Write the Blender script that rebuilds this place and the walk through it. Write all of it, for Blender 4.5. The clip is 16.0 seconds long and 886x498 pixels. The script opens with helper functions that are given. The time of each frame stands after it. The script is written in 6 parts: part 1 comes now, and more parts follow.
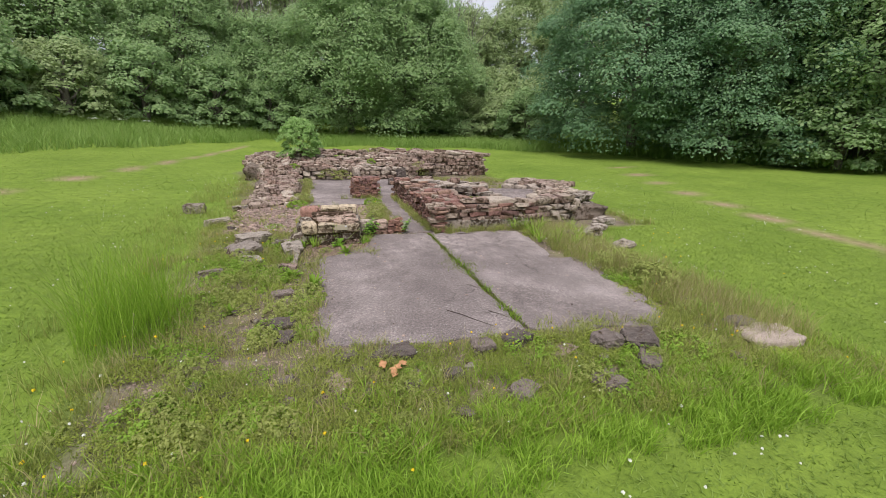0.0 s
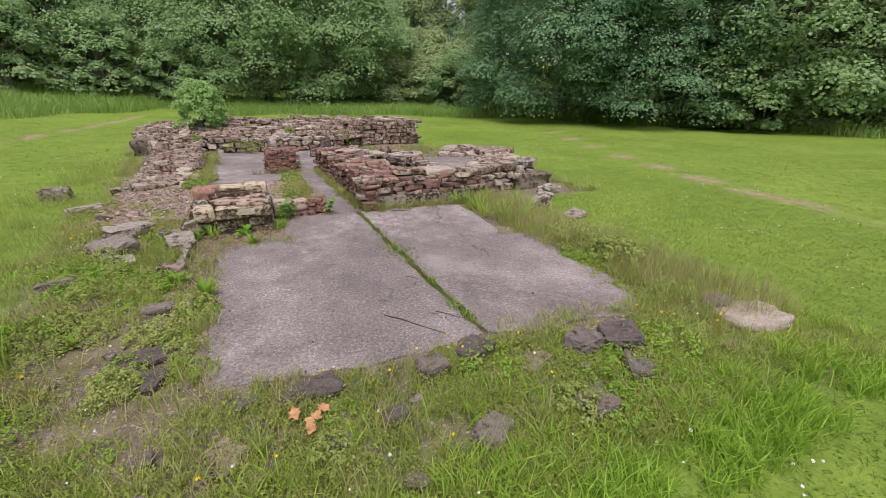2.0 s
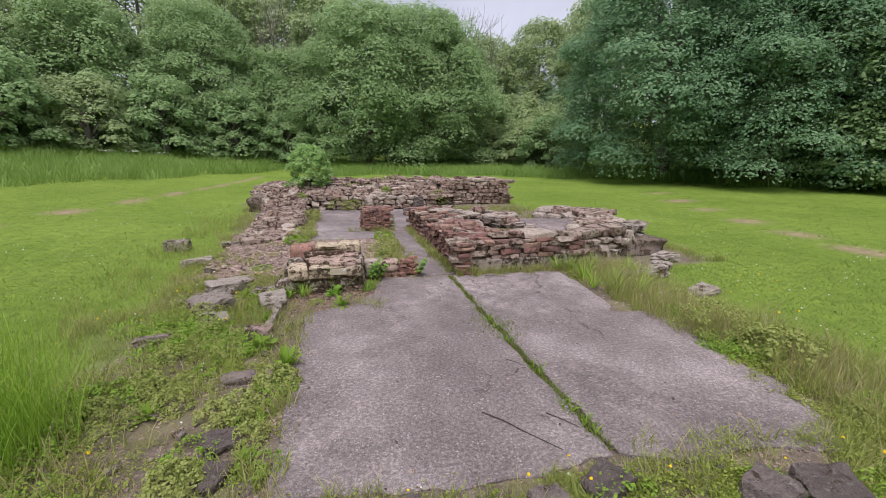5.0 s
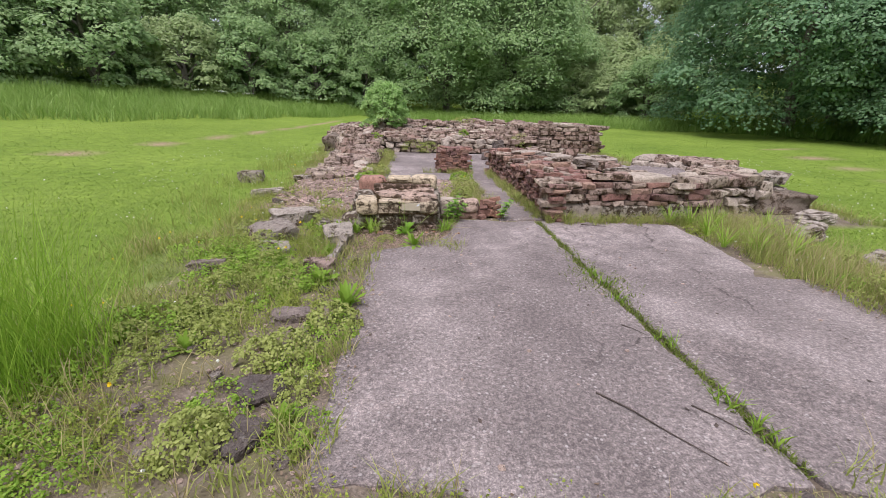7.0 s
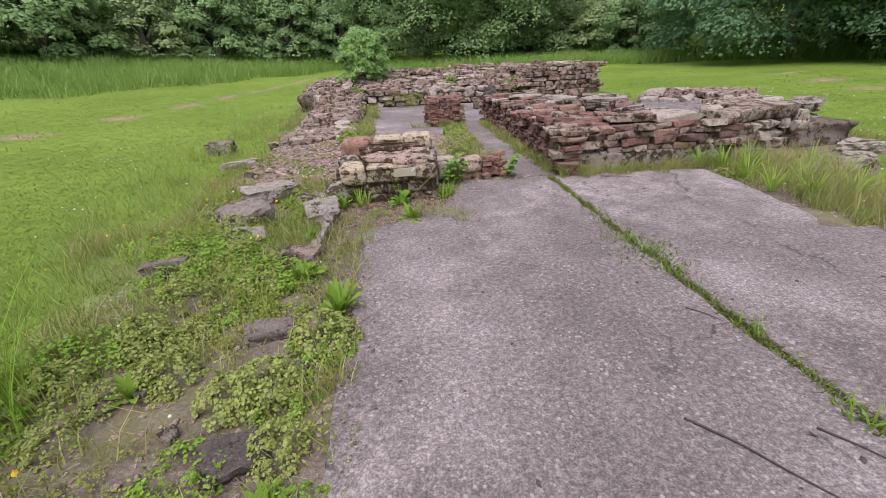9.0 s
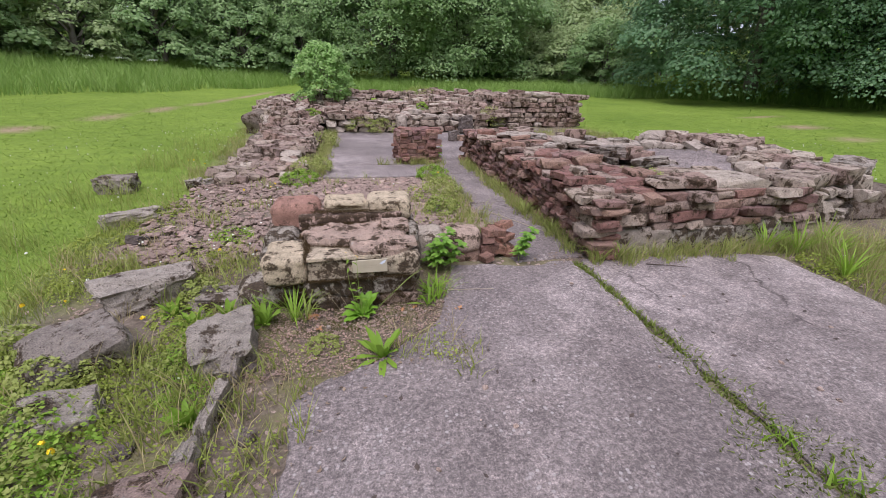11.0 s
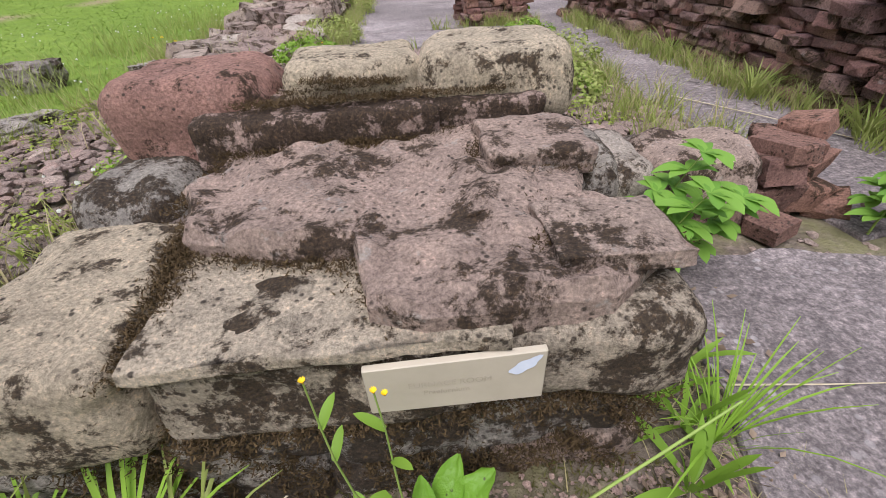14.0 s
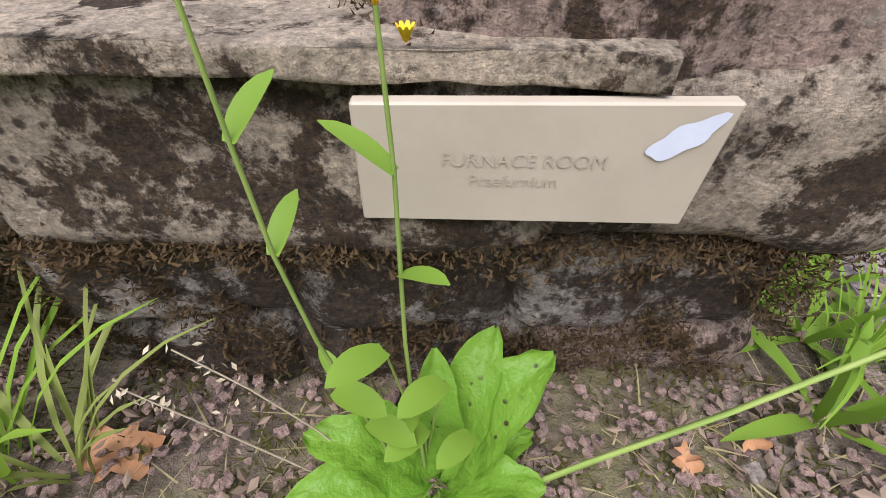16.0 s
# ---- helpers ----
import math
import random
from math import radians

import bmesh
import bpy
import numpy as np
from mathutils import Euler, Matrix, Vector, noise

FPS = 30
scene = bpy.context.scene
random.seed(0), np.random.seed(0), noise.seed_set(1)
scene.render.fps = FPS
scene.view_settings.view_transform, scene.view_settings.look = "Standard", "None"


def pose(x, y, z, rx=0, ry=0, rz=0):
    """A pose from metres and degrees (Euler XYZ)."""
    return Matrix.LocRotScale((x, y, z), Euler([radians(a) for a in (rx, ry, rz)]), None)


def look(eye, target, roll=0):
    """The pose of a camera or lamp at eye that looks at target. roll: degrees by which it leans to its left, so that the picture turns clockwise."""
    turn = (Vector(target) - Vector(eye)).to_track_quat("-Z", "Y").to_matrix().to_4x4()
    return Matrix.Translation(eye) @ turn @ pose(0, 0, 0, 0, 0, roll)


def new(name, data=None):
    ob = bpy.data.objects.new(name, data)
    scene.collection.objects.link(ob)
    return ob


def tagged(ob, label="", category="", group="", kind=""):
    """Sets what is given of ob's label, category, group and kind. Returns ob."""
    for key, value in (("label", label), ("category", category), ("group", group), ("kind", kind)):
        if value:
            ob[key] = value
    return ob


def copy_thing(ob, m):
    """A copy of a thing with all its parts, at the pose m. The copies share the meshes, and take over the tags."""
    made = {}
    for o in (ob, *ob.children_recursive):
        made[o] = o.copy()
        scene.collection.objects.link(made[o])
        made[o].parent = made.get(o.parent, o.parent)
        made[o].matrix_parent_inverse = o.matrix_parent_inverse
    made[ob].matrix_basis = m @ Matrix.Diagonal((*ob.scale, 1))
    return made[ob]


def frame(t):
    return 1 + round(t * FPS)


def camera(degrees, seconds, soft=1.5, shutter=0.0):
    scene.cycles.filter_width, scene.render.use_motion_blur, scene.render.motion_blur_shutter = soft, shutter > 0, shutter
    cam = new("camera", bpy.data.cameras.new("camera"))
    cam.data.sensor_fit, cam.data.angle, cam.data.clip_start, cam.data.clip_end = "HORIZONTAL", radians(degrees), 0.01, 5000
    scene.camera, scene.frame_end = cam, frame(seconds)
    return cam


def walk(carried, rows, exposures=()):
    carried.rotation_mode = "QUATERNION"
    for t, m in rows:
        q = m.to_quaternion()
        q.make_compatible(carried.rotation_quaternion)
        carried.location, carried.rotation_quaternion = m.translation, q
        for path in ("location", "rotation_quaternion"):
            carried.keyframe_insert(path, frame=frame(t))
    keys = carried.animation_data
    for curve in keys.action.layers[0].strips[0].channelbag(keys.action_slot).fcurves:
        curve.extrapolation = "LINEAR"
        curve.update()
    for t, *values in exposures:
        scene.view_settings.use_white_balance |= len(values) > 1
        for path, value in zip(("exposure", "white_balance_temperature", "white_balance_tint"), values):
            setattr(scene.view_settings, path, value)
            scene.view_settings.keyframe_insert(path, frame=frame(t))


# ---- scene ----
cam = camera(93.0, 16.0, soft=0.62)
PATH = [
    (0, (0.831, 0.199, 1.73), (0.649, 2.109, 1.168), 1.5),
    (0.5, (0.833, 0.561, 1.767), (0.831, 2.473, 1.179), -2.0),
    (1, (0.937, 0.829, 1.733), (1.022, 2.734, 1.131), -2.3),
    (1.5, (0.933, 0.972, 1.62), (1.044, 2.856, 0.96), -0.1),
    (2, (0.794, 1.077, 1.601), (0.913, 2.951, 0.912), 1.1),
    (2.5, (0.744, 1.166, 1.596), (0.866, 3.04, 0.906), 1.9),
    (3, (0.832, 1.281, 1.594), (0.95, 3.169, 0.942), 1.8),
    (3.5, (0.951, 1.395, 1.588), (1.066, 3.302, 0.999), 1.6),
    (4, (0.892, 1.444, 1.585), (1.017, 3.37, 1.059), 1.7),
    (4.5, (0.723, 1.49, 1.65), (0.688, 3.444, 1.225), 1.4),
    (4.7, (0.662, 1.52, 1.628), (0.504, 3.469, 1.208), 0.9),
    (6.8, (0.374, 2.135, 1.232), (-0.151, 3.972, 0.642), 1.1),
    (7, (0.345, 2.203, 1.218), (-0.234, 4.006, 0.577), 1.6),
    (7.5, (0.238, 2.327, 1.177), (-0.346, 4.074, 0.396), 0.7),
    (8, (0.176, 2.413, 1.181), (-0.387, 4.152, 0.37), -1.0),
    (8.5, (0.152, 2.57, 1.171), (-0.397, 4.309, 0.349), -1.2),
    (9, (0.082, 2.734, 1.155), (-0.449, 4.47, 0.315), -2.7),
    (9.2, (-0.005, 2.854, 1.173), (-0.521, 4.595, 0.335), -2.4),
    (11.3, (-0.553, 4.332, 1.199), (-0.902, 6.154, 0.45), 1.1),
    (11.5, (-0.61, 4.476, 1.185), (-1.016, 6.288, 0.44), 0.8),
    (12, (-0.775, 4.927, 1.117), (-1.323, 6.693, 0.354), 1.2),
    (12.5, (-0.974, 5.248, 1.068), (-1.546, 6.936, 0.16), -3.1),
    (12.8, (-1.041, 5.43, 1.0), (-1.615, 7.054, -0.015), -3.7),
    (13, (-1.09, 5.537, 0.934), (-1.666, 7.113, -0.154), -3.7),
    (13.5, (-1.185, 5.725, 0.81), (-1.75, 7.285, -0.307), -5.5),
    (14, (-1.159, 5.803, 0.614), (-1.704, 7.334, -0.552), -3.9),
    (14.1, (-1.165, 5.816, 0.596), (-1.704, 7.3, -0.633), -3.2),
    (14.5, (-1.2, 5.794, 0.49), (-1.726, 7.247, -0.78), 0.1),
    (15, (-1.218, 5.794, 0.416), (-1.726, 7.162, -0.951), 2.5),
    (15.5, (-1.212, 5.822, 0.385), (-1.722, 7.166, -1.006), 2.2),
    (16, (-1.224, 5.867, 0.37), (-1.721, 7.211, -1.025), 2.1),
]
# the site's own axes: x along the ruin's front, y along its passage
SITE = Matrix(((0.926, 0.377, 0, 0), (-0.377, 0.926, 0, 0), (0, 0, 1, 0), (0, 0, 0, 1))) @ Matrix.Translation((0.05, -6.98, 0))
walk(cam, [(t, SITE @ look(eye, target, roll)) for t, eye, target, roll in PATH],
     [(0.0, 0.32, 6250, 14), (3.0, 0.3, 6200, 19), (4.7, 0.24, 6050, 19), (7.3, 0.5, 6050, 19), (9.2, 0.36, 5950, 20), (11.5, 0.32, 5850, 21), (12.5, 0.46, 5850, 20), (13.5, 0.62, 5850, 17), (14.3, 0.52, 5850, 17), (16.0, 0.72, 5850, 20)])


# ---------------- world and sun: bright overcast ----------------
world = bpy.data.worlds.new("overcast_sky")
scene.world = world
world.use_nodes = True
wn, wl = world.node_tree.nodes, world.node_tree.links
wn.clear()
sky = wn.new("ShaderNodeTexSky")
sky.sky_type, sky.sun_disc = "NISHITA", False
sky.sun_elevation, sky.sun_rotation = radians(58), radians(150)
sky.air_density, sky.dust_density = 1.0, 3.0
wco = wn.new("ShaderNodeTexCoord")
wno = wn.new("ShaderNodeTexNoise")
wno.inputs["Scale"].default_value, wno.inputs["Detail"].default_value = 2.2, 6
wramp = wn.new("ShaderNodeValToRGB")
wramp.color_ramp.elements[0].position, wramp.color_ramp.elements[0].color = 0.3, (5.6, 5.9, 6.6, 1)
wramp.color_ramp.elements[1].position, wramp.color_ramp.elements[1].color = 0.7, (9.5, 9.6, 10.0, 1)
wmix = wn.new("ShaderNodeMix")
wmix.data_type = "RGBA"
wmix.inputs["Factor"].default_value = 0.85
wbg = wn.new("ShaderNodeBackground")
wbg.inputs["Strength"].default_value = 0.078
wout = wn.new("ShaderNodeOutputWorld")
wl.new(wco.outputs["Generated"], wno.inputs["Vector"])
wl.new(wno.outputs["Fac"], wramp.inputs["Fac"])
wl.new(sky.outputs["Color"], wmix.inputs["A"])
wl.new(wramp.outputs["Color"], wmix.inputs["B"])
wl.new(wmix.outputs["Result"], wbg.inputs["Color"])
wl.new(wbg.outputs["Background"], wout.inputs["Surface"])
sun = new("sun", bpy.data.lights.new("sun", "SUN"))
sun.data.energy, sun.data.angle, sun.data.color = 3.0, radians(45), (1.0, 0.96, 0.9)
sun.matrix_world = look((0, 0, 30), (6, 14, 0))


# ---------------- materials ----------------
def ramp_node(nt, fac, stops):
    r = nt.nodes.new("ShaderNodeValToRGB")
    while len(r.color_ramp.elements) < len(stops):
        r.color_ramp.elements.new(0.5)
    for e, (p, c) in zip(r.color_ramp.elements, stops):
        e.position, e.color = p, (*c, 1)
    nt.links.new(fac, r.inputs["Fac"])
    return r.outputs["Color"]


def noise_node(nt, vec, scale, detail=6, rough=0.6, kind="ShaderNodeTexNoise"):
    n = nt.nodes.new(kind)
    n.inputs["Scale"].default_value = scale
    if kind == "ShaderNodeTexNoise":
        n.inputs["Detail"].default_value, n.inputs["Roughness"].default_value = detail, rough
    nt.links.new(vec, n.inputs["Vector"])
    return n


def mix_node(nt, fac, a, b, blend="MIX"):
    m = nt.nodes.new("ShaderNodeMix")
    m.data_type, m.blend_type = "RGBA", blend
    for key, v in (("Factor", fac), ("A", a), ("B", b)):
        if isinstance(v, (int, float)):
            m.inputs[key].default_value = v
        elif isinstance(v, tuple):
            m.inputs[key].default_value = (*v, 1)
        else:
            nt.links.new(v, m.inputs[key])
    return m.outputs["Result"]


def mat_base(name, rough=0.9):
    m = bpy.data.materials.new(name)
    m.use_nodes = True
    nt = m.node_tree
    b = nt.nodes["Principled BSDF"]
    b.inputs["Roughness"].default_value = rough
    b.inputs["Specular IOR Level"].default_value = 0.25
    geo = nt.nodes.new("ShaderNodeNewGeometry")
    return m, nt, b, geo


def bump_to(nt, b, height, strength, dist):
    bp = nt.nodes.new("ShaderNodeBump")
    bp.inputs["Strength"].default_value, bp.inputs["Distance"].default_value = strength, dist
    nt.links.new(height, bp.inputs["Height"])
    nt.links.new(bp.outputs["Normal"], b.inputs["Normal"])


def stone_mat(name, colours, moss=0.5, moss_col=(0.05, 0.033, 0.02), lichen=0.35, moss_scale=9.0):
    """Weathered stone: a tone per stone, grain, dark moss patches and pale lichen."""
    m, nt, b, geo = mat_base(name, 0.92)
    info = nt.nodes.new("ShaderNodeObjectInfo")
    n = len(colours)
    tone = ramp_node(nt, info.outputs["Random"], [((i + 0.5) / n, c) for i, c in enumerate(colours)])
    pos = geo.outputs["Position"]
    mid = noise_node(nt, pos, 14, 8, 0.7)
    tone = mix_node(nt, 0.75, tone, ramp_node(nt, mid.outputs["Fac"], [(0.25, (0.35, 0.33, 0.32)), (0.5, (0.95, 0.93, 0.9)), (0.75, (1.35, 1.3, 1.25))]), "MULTIPLY")
    fine = noise_node(nt, pos, 170, 5, 0.8)
    tone = mix_node(nt, 0.95, tone, ramp_node(nt, fine.outputs["Fac"], [(0.32, (0.4, 0.38, 0.37)), (0.53, (1.0, 1.0, 1.0)), (0.7, (1.6, 1.55, 1.5))]), "MULTIPLY")
    speck = nt.nodes.new("ShaderNodeTexVoronoi")
    speck.inputs["Scale"].default_value = 85
    nt.links.new(pos, speck.inputs["Vector"])
    where = noise_node(nt, pos, 19, 4, 0.7)
    pits = mix_node(nt, 1.0, ramp_node(nt, speck.outputs["Distance"], [(0.2, (1, 1, 1)), (0.34, (0, 0, 0))]), ramp_node(nt, where.outputs["Fac"], [(0.5, (0, 0, 0)), (0.58, (0.9, 0.9, 0.9))]), "MULTIPLY")
    tone = mix_node(nt, pits, tone, (0.06, 0.045, 0.035))
    lich = noise_node(nt, pos, 23, 8, 0.75)
    tone = mix_node(nt, ramp_node(nt, lich.outputs["Fac"], [(0.58, (0, 0, 0)), (0.7, (lichen, lichen, lichen))]), tone, (0.52, 0.52, 0.47))
    mo = noise_node(nt, pos, moss_scale, 12, 0.78)
    moss_col = mix_node(nt, 1.0, moss_col, ramp_node(nt, fine.outputs["Fac"], [(0.35, (0.4, 0.4, 0.4)), (0.55, (1.2, 1.15, 1.0)), (0.7, (3.2, 2.8, 2.0))]), "MULTIPLY")
    lo = 0.665 - 0.3 * moss
    tone = mix_node(nt, ramp_node(nt, mo.outputs["Fac"], [(lo, (0, 0, 0)), (lo + 0.05, (0.93, 0.93, 0.93))]), tone, moss_col)
    nt.links.new(tone, b.inputs["Base Color"])
    pit = noise_node(nt, pos, 48, 6, 0.75)
    hs = mix_node(nt, 0.35, mix_node(nt, 0.5, mid.outputs["Fac"], pit.outputs["Fac"]), fine.outputs["Fac"])
    hs = mix_node(nt, 0.3, hs, mo.outputs["Fac"])
    bump_to(nt, b, hs, 1.0, 0.035)
    return m


def leaf_mat(name, dark, light, rough=0.55, trans=0.35):
    """Foliage: a tone per leaf, some light through it."""
    m, nt, b, geo = mat_base(name, rough)
    big = noise_node(nt, geo.outputs["Position"], 0.6, 3)
    f = nt.nodes.new("ShaderNodeMath")
    f.operation = "MULTIPLY_ADD"
    nt.links.new(geo.outputs["Random Per Island"], f.inputs[0])
    f.inputs[1].default_value = 0.6
    half = nt.nodes.new("ShaderNodeMath")
    half.operation = "MULTIPLY_ADD"
    nt.links.new(big.outputs["Fac"], half.inputs[0])
    half.inputs[1].default_value, half.inputs[2].default_value = 0.9, -0.25
    nt.links.new(half.outputs[0], f.inputs[2])
    col = ramp_node(nt, f.outputs[0], [(0.0, dark), (1.0, light)])
    nt.links.new(col, b.inputs["Base Color"])
    tr = nt.nodes.new("ShaderNodeBsdfTranslucent")
    nt.links.new(col, tr.inputs["Color"])
    mx = nt.nodes.new("ShaderNodeMixShader")
    mx.inputs["Fac"].default_value = trans
    out = nt.nodes["Material Output"]
    nt.links.new(b.outputs[0], mx.inputs[1])
    nt.links.new(tr.outputs[0], mx.inputs[2])
    nt.links.new(mx.outputs[0], out.inputs["Surface"])
    return m


def plain_mat(name, a, c, scale=30, rough=0.8, bump=0.3):
    m, nt, b, geo = mat_base(name, rough)
    n = noise_node(nt, geo.outputs["Position"], scale, 6, 0.65)
    nt.links.new(ramp_node(nt, n.outputs["Fac"], [(0.3, a), (0.7, c)]), b.inputs["Base Color"])
    bump_to(nt, b, n.outputs["Fac"], bump, 0.01)
    return m


M_RUBBLE = stone_mat("weathered_sandstone", [(0.36, 0.255, 0.215), (0.42, 0.35, 0.29), (0.29, 0.21, 0.18), (0.45, 0.37, 0.3), (0.36, 0.27, 0.235)], 0.54, lichen=0.45)
M_RED = stone_mat("red_sandstone", [(0.27, 0.145, 0.125), (0.35, 0.195, 0.155), (0.22, 0.13, 0.125), (0.38, 0.25, 0.19), (0.3, 0.19, 0.17)], 0.45, lichen=0.35)
M_PINK = stone_mat("pink_conglomerate", [(0.5, 0.385, 0.315), (0.48, 0.36, 0.295)], 0.52, lichen=0.6, moss_scale=11)
M_MOSSPINK = stone_mat("mossy_pink_stone", [(0.44, 0.32, 0.27), (0.42, 0.31, 0.26)], 0.8, lichen=0.3, moss_scale=16)
M_REDBLOCK = stone_mat("red_block", [(0.46, 0.26, 0.2), (0.42, 0.24, 0.19)], 0.42, lichen=0.15)
M_CREAM = stone_mat("cream_sandstone", [(0.6, 0.5, 0.36), (0.63, 0.53, 0.4)], 0.44, lichen=0.1, moss_scale=13)
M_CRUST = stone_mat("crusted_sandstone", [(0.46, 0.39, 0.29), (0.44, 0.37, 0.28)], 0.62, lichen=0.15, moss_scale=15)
M_CREAM2 = stone_mat("stained_sandstone", [(0.52, 0.44, 0.33), (0.5, 0.42, 0.32)], 0.62, lichen=0.2, moss_scale=13)
M_MOSSY = stone_mat("mossy_stone", [(0.4, 0.36, 0.31), (0.46, 0.41, 0.35)], 0.66, lichen=0.4, moss_scale=12)
M_FLAT = stone_mat("flat_pink_stone", [(0.5, 0.42, 0.36), (0.5, 0.42, 0.36)], 0.12, lichen=0.2)
M_DARK = stone_mat("dark_slag_stone", [(0.15, 0.125, 0.115), (0.21, 0.175, 0.16), (0.26, 0.215, 0.195)], 0.35, lichen=0.4)
M_PALE = stone_mat("pale_stone", [(0.5, 0.43, 0.36), (0.42, 0.36, 0.31)], 0.4, lichen=0.4)
M_LEDGE = stone_mat("grey_ledge_stone", [(0.36, 0.32, 0.28), (0.44, 0.39, 0.34), (0.3, 0.26, 0.23)], 0.5, lichen=0.5, moss_scale=6)
M_COBBLE = stone_mat("pink_cobble", [(0.52, 0.37, 0.31), (0.42, 0.3, 0.26), (0.56, 0.44, 0.37), (0.36, 0.27, 0.23)], 0.25, lichen=0.3)
M_BRICK = stone_mat("old_brick", [(0.38, 0.21, 0.155), (0.32, 0.185, 0.145), (0.28, 0.16, 0.13)], 0.46, lichen=0.15)
M_CORE = stone_mat("wall_core", [(0.22, 0.18, 0.15), (0.2, 0.16, 0.14)], 0.55, lichen=0.2)


def concrete_mat():
    m, nt, b, geo = mat_base("weathered_concrete", 0.82)
    pos = geo.outputs["Position"]
    big = noise_node(nt, pos, 0.9, 6, 0.6)
    col = ramp_node(nt, big.outputs["Fac"], [(0.36, (0.15, 0.126, 0.12)), (0.5, (0.192, 0.163, 0.155)), (0.64, (0.275, 0.236, 0.226))])
    sp = noise_node(nt, pos, 42, 8, 0.8)
    col = mix_node(nt, 0.8, col, ramp_node(nt, sp.outputs["Fac"], [(0.38, (0.5, 0.48, 0.48)), (0.5, (0.92, 0.92, 0.92)), (0.6, (1.65, 1.62, 1.6))]), "MULTIPLY")
    fn = noise_node(nt, pos, 120, 5, 0.8)
    col = mix_node(nt, 0.95, col, ramp_node(nt, fn.outputs["Fac"], [(0.32, (0.45, 0.43, 0.42)), (0.5, (1, 1, 1)), (0.66, (1.8, 1.76, 1.72))]), "MULTIPLY")
    blot = noise_node(nt, pos, 7, 8, 0.8)
    patch = noise_node(nt, pos, 0.7, 3)
    col = mix_node(nt, ramp_node(nt, patch.outputs["Fac"], [(0.42, (0.1, 0.1, 0.1)), (0.62, (0.5, 0.5, 0.5))]), col, mix_node(nt, 1.0, col, ramp_node(nt, blot.outputs["Fac"], [(0.42, (0.6, 0.58, 0.58)), (0.5, (1, 1, 1)), (0.57, (1.5, 1.46, 1.43))]), "MULTIPLY"))
    chip = nt.nodes.new("ShaderNodeTexVoronoi")
    chip.inputs["Scale"].default_value = 38
    nt.links.new(pos, chip.inputs["Vector"])
    chips = ramp_node(nt, chip.outputs["Distance"], [(0.2, (0.75, 0.75, 0.75)), (0.3, (0, 0, 0))])
    thin = noise_node(nt, pos, 5, 3)
    chips = mix_node(nt, 1.0, chips, ramp_node(nt, thin.outputs["Fac"], [(0.42, (0.12, 0.12, 0.12)), (0.6, (1, 1, 1))]), "MULTIPLY")
    chips = mix_node(nt, 1.0, chips, ramp_node(nt, chip.outputs["Color"], [(0.35, (0, 0, 0)), (0.5, (1, 1, 1))]), "MULTIPLY")
    col = mix_node(nt, chips, col, (0.42, 0.38, 0.36))
    vo = nt.nodes.new("ShaderNodeTexVoronoi")
    vo.feature = "DISTANCE_TO_EDGE"
    vo.inputs["Scale"].default_value = 0.55
    wob = noise_node(nt, pos, 3.5, 4)
    add = nt.nodes.new("ShaderNodeVectorMath")
    add.operation = "MULTIPLY_ADD"
    nt.links.new(wob.outputs["Color"], add.inputs[0])
    add.inputs[1].default_value = (0.35, 0.35, 0)
    nt.links.new(pos, add.inputs[2])
    nt.links.new(add.outputs[0], vo.inputs["Vector"])
    crack = ramp_node(nt, vo.outputs["Distance"], [(0.0, (0.35, 0.34, 0.33)), (0.006, (1, 1, 1))])
    cm = noise_node(nt, pos, 1.3, 2)
    col = mix_node(nt, ramp_node(nt, cm.outputs["Fac"], [(0.5, (0, 0, 0)), (0.6, (1, 1, 1))]), col, mix_node(nt, 1.0, col, crack, "MULTIPLY"))
    nt.links.new(col, b.inputs["Base Color"])
    bump_to(nt, b, mix_node(nt, 0.5, sp.outputs["Fac"], fn.outputs["Fac"]), 0.7, 0.008)
    return m


M_CONCRETE = concrete_mat()


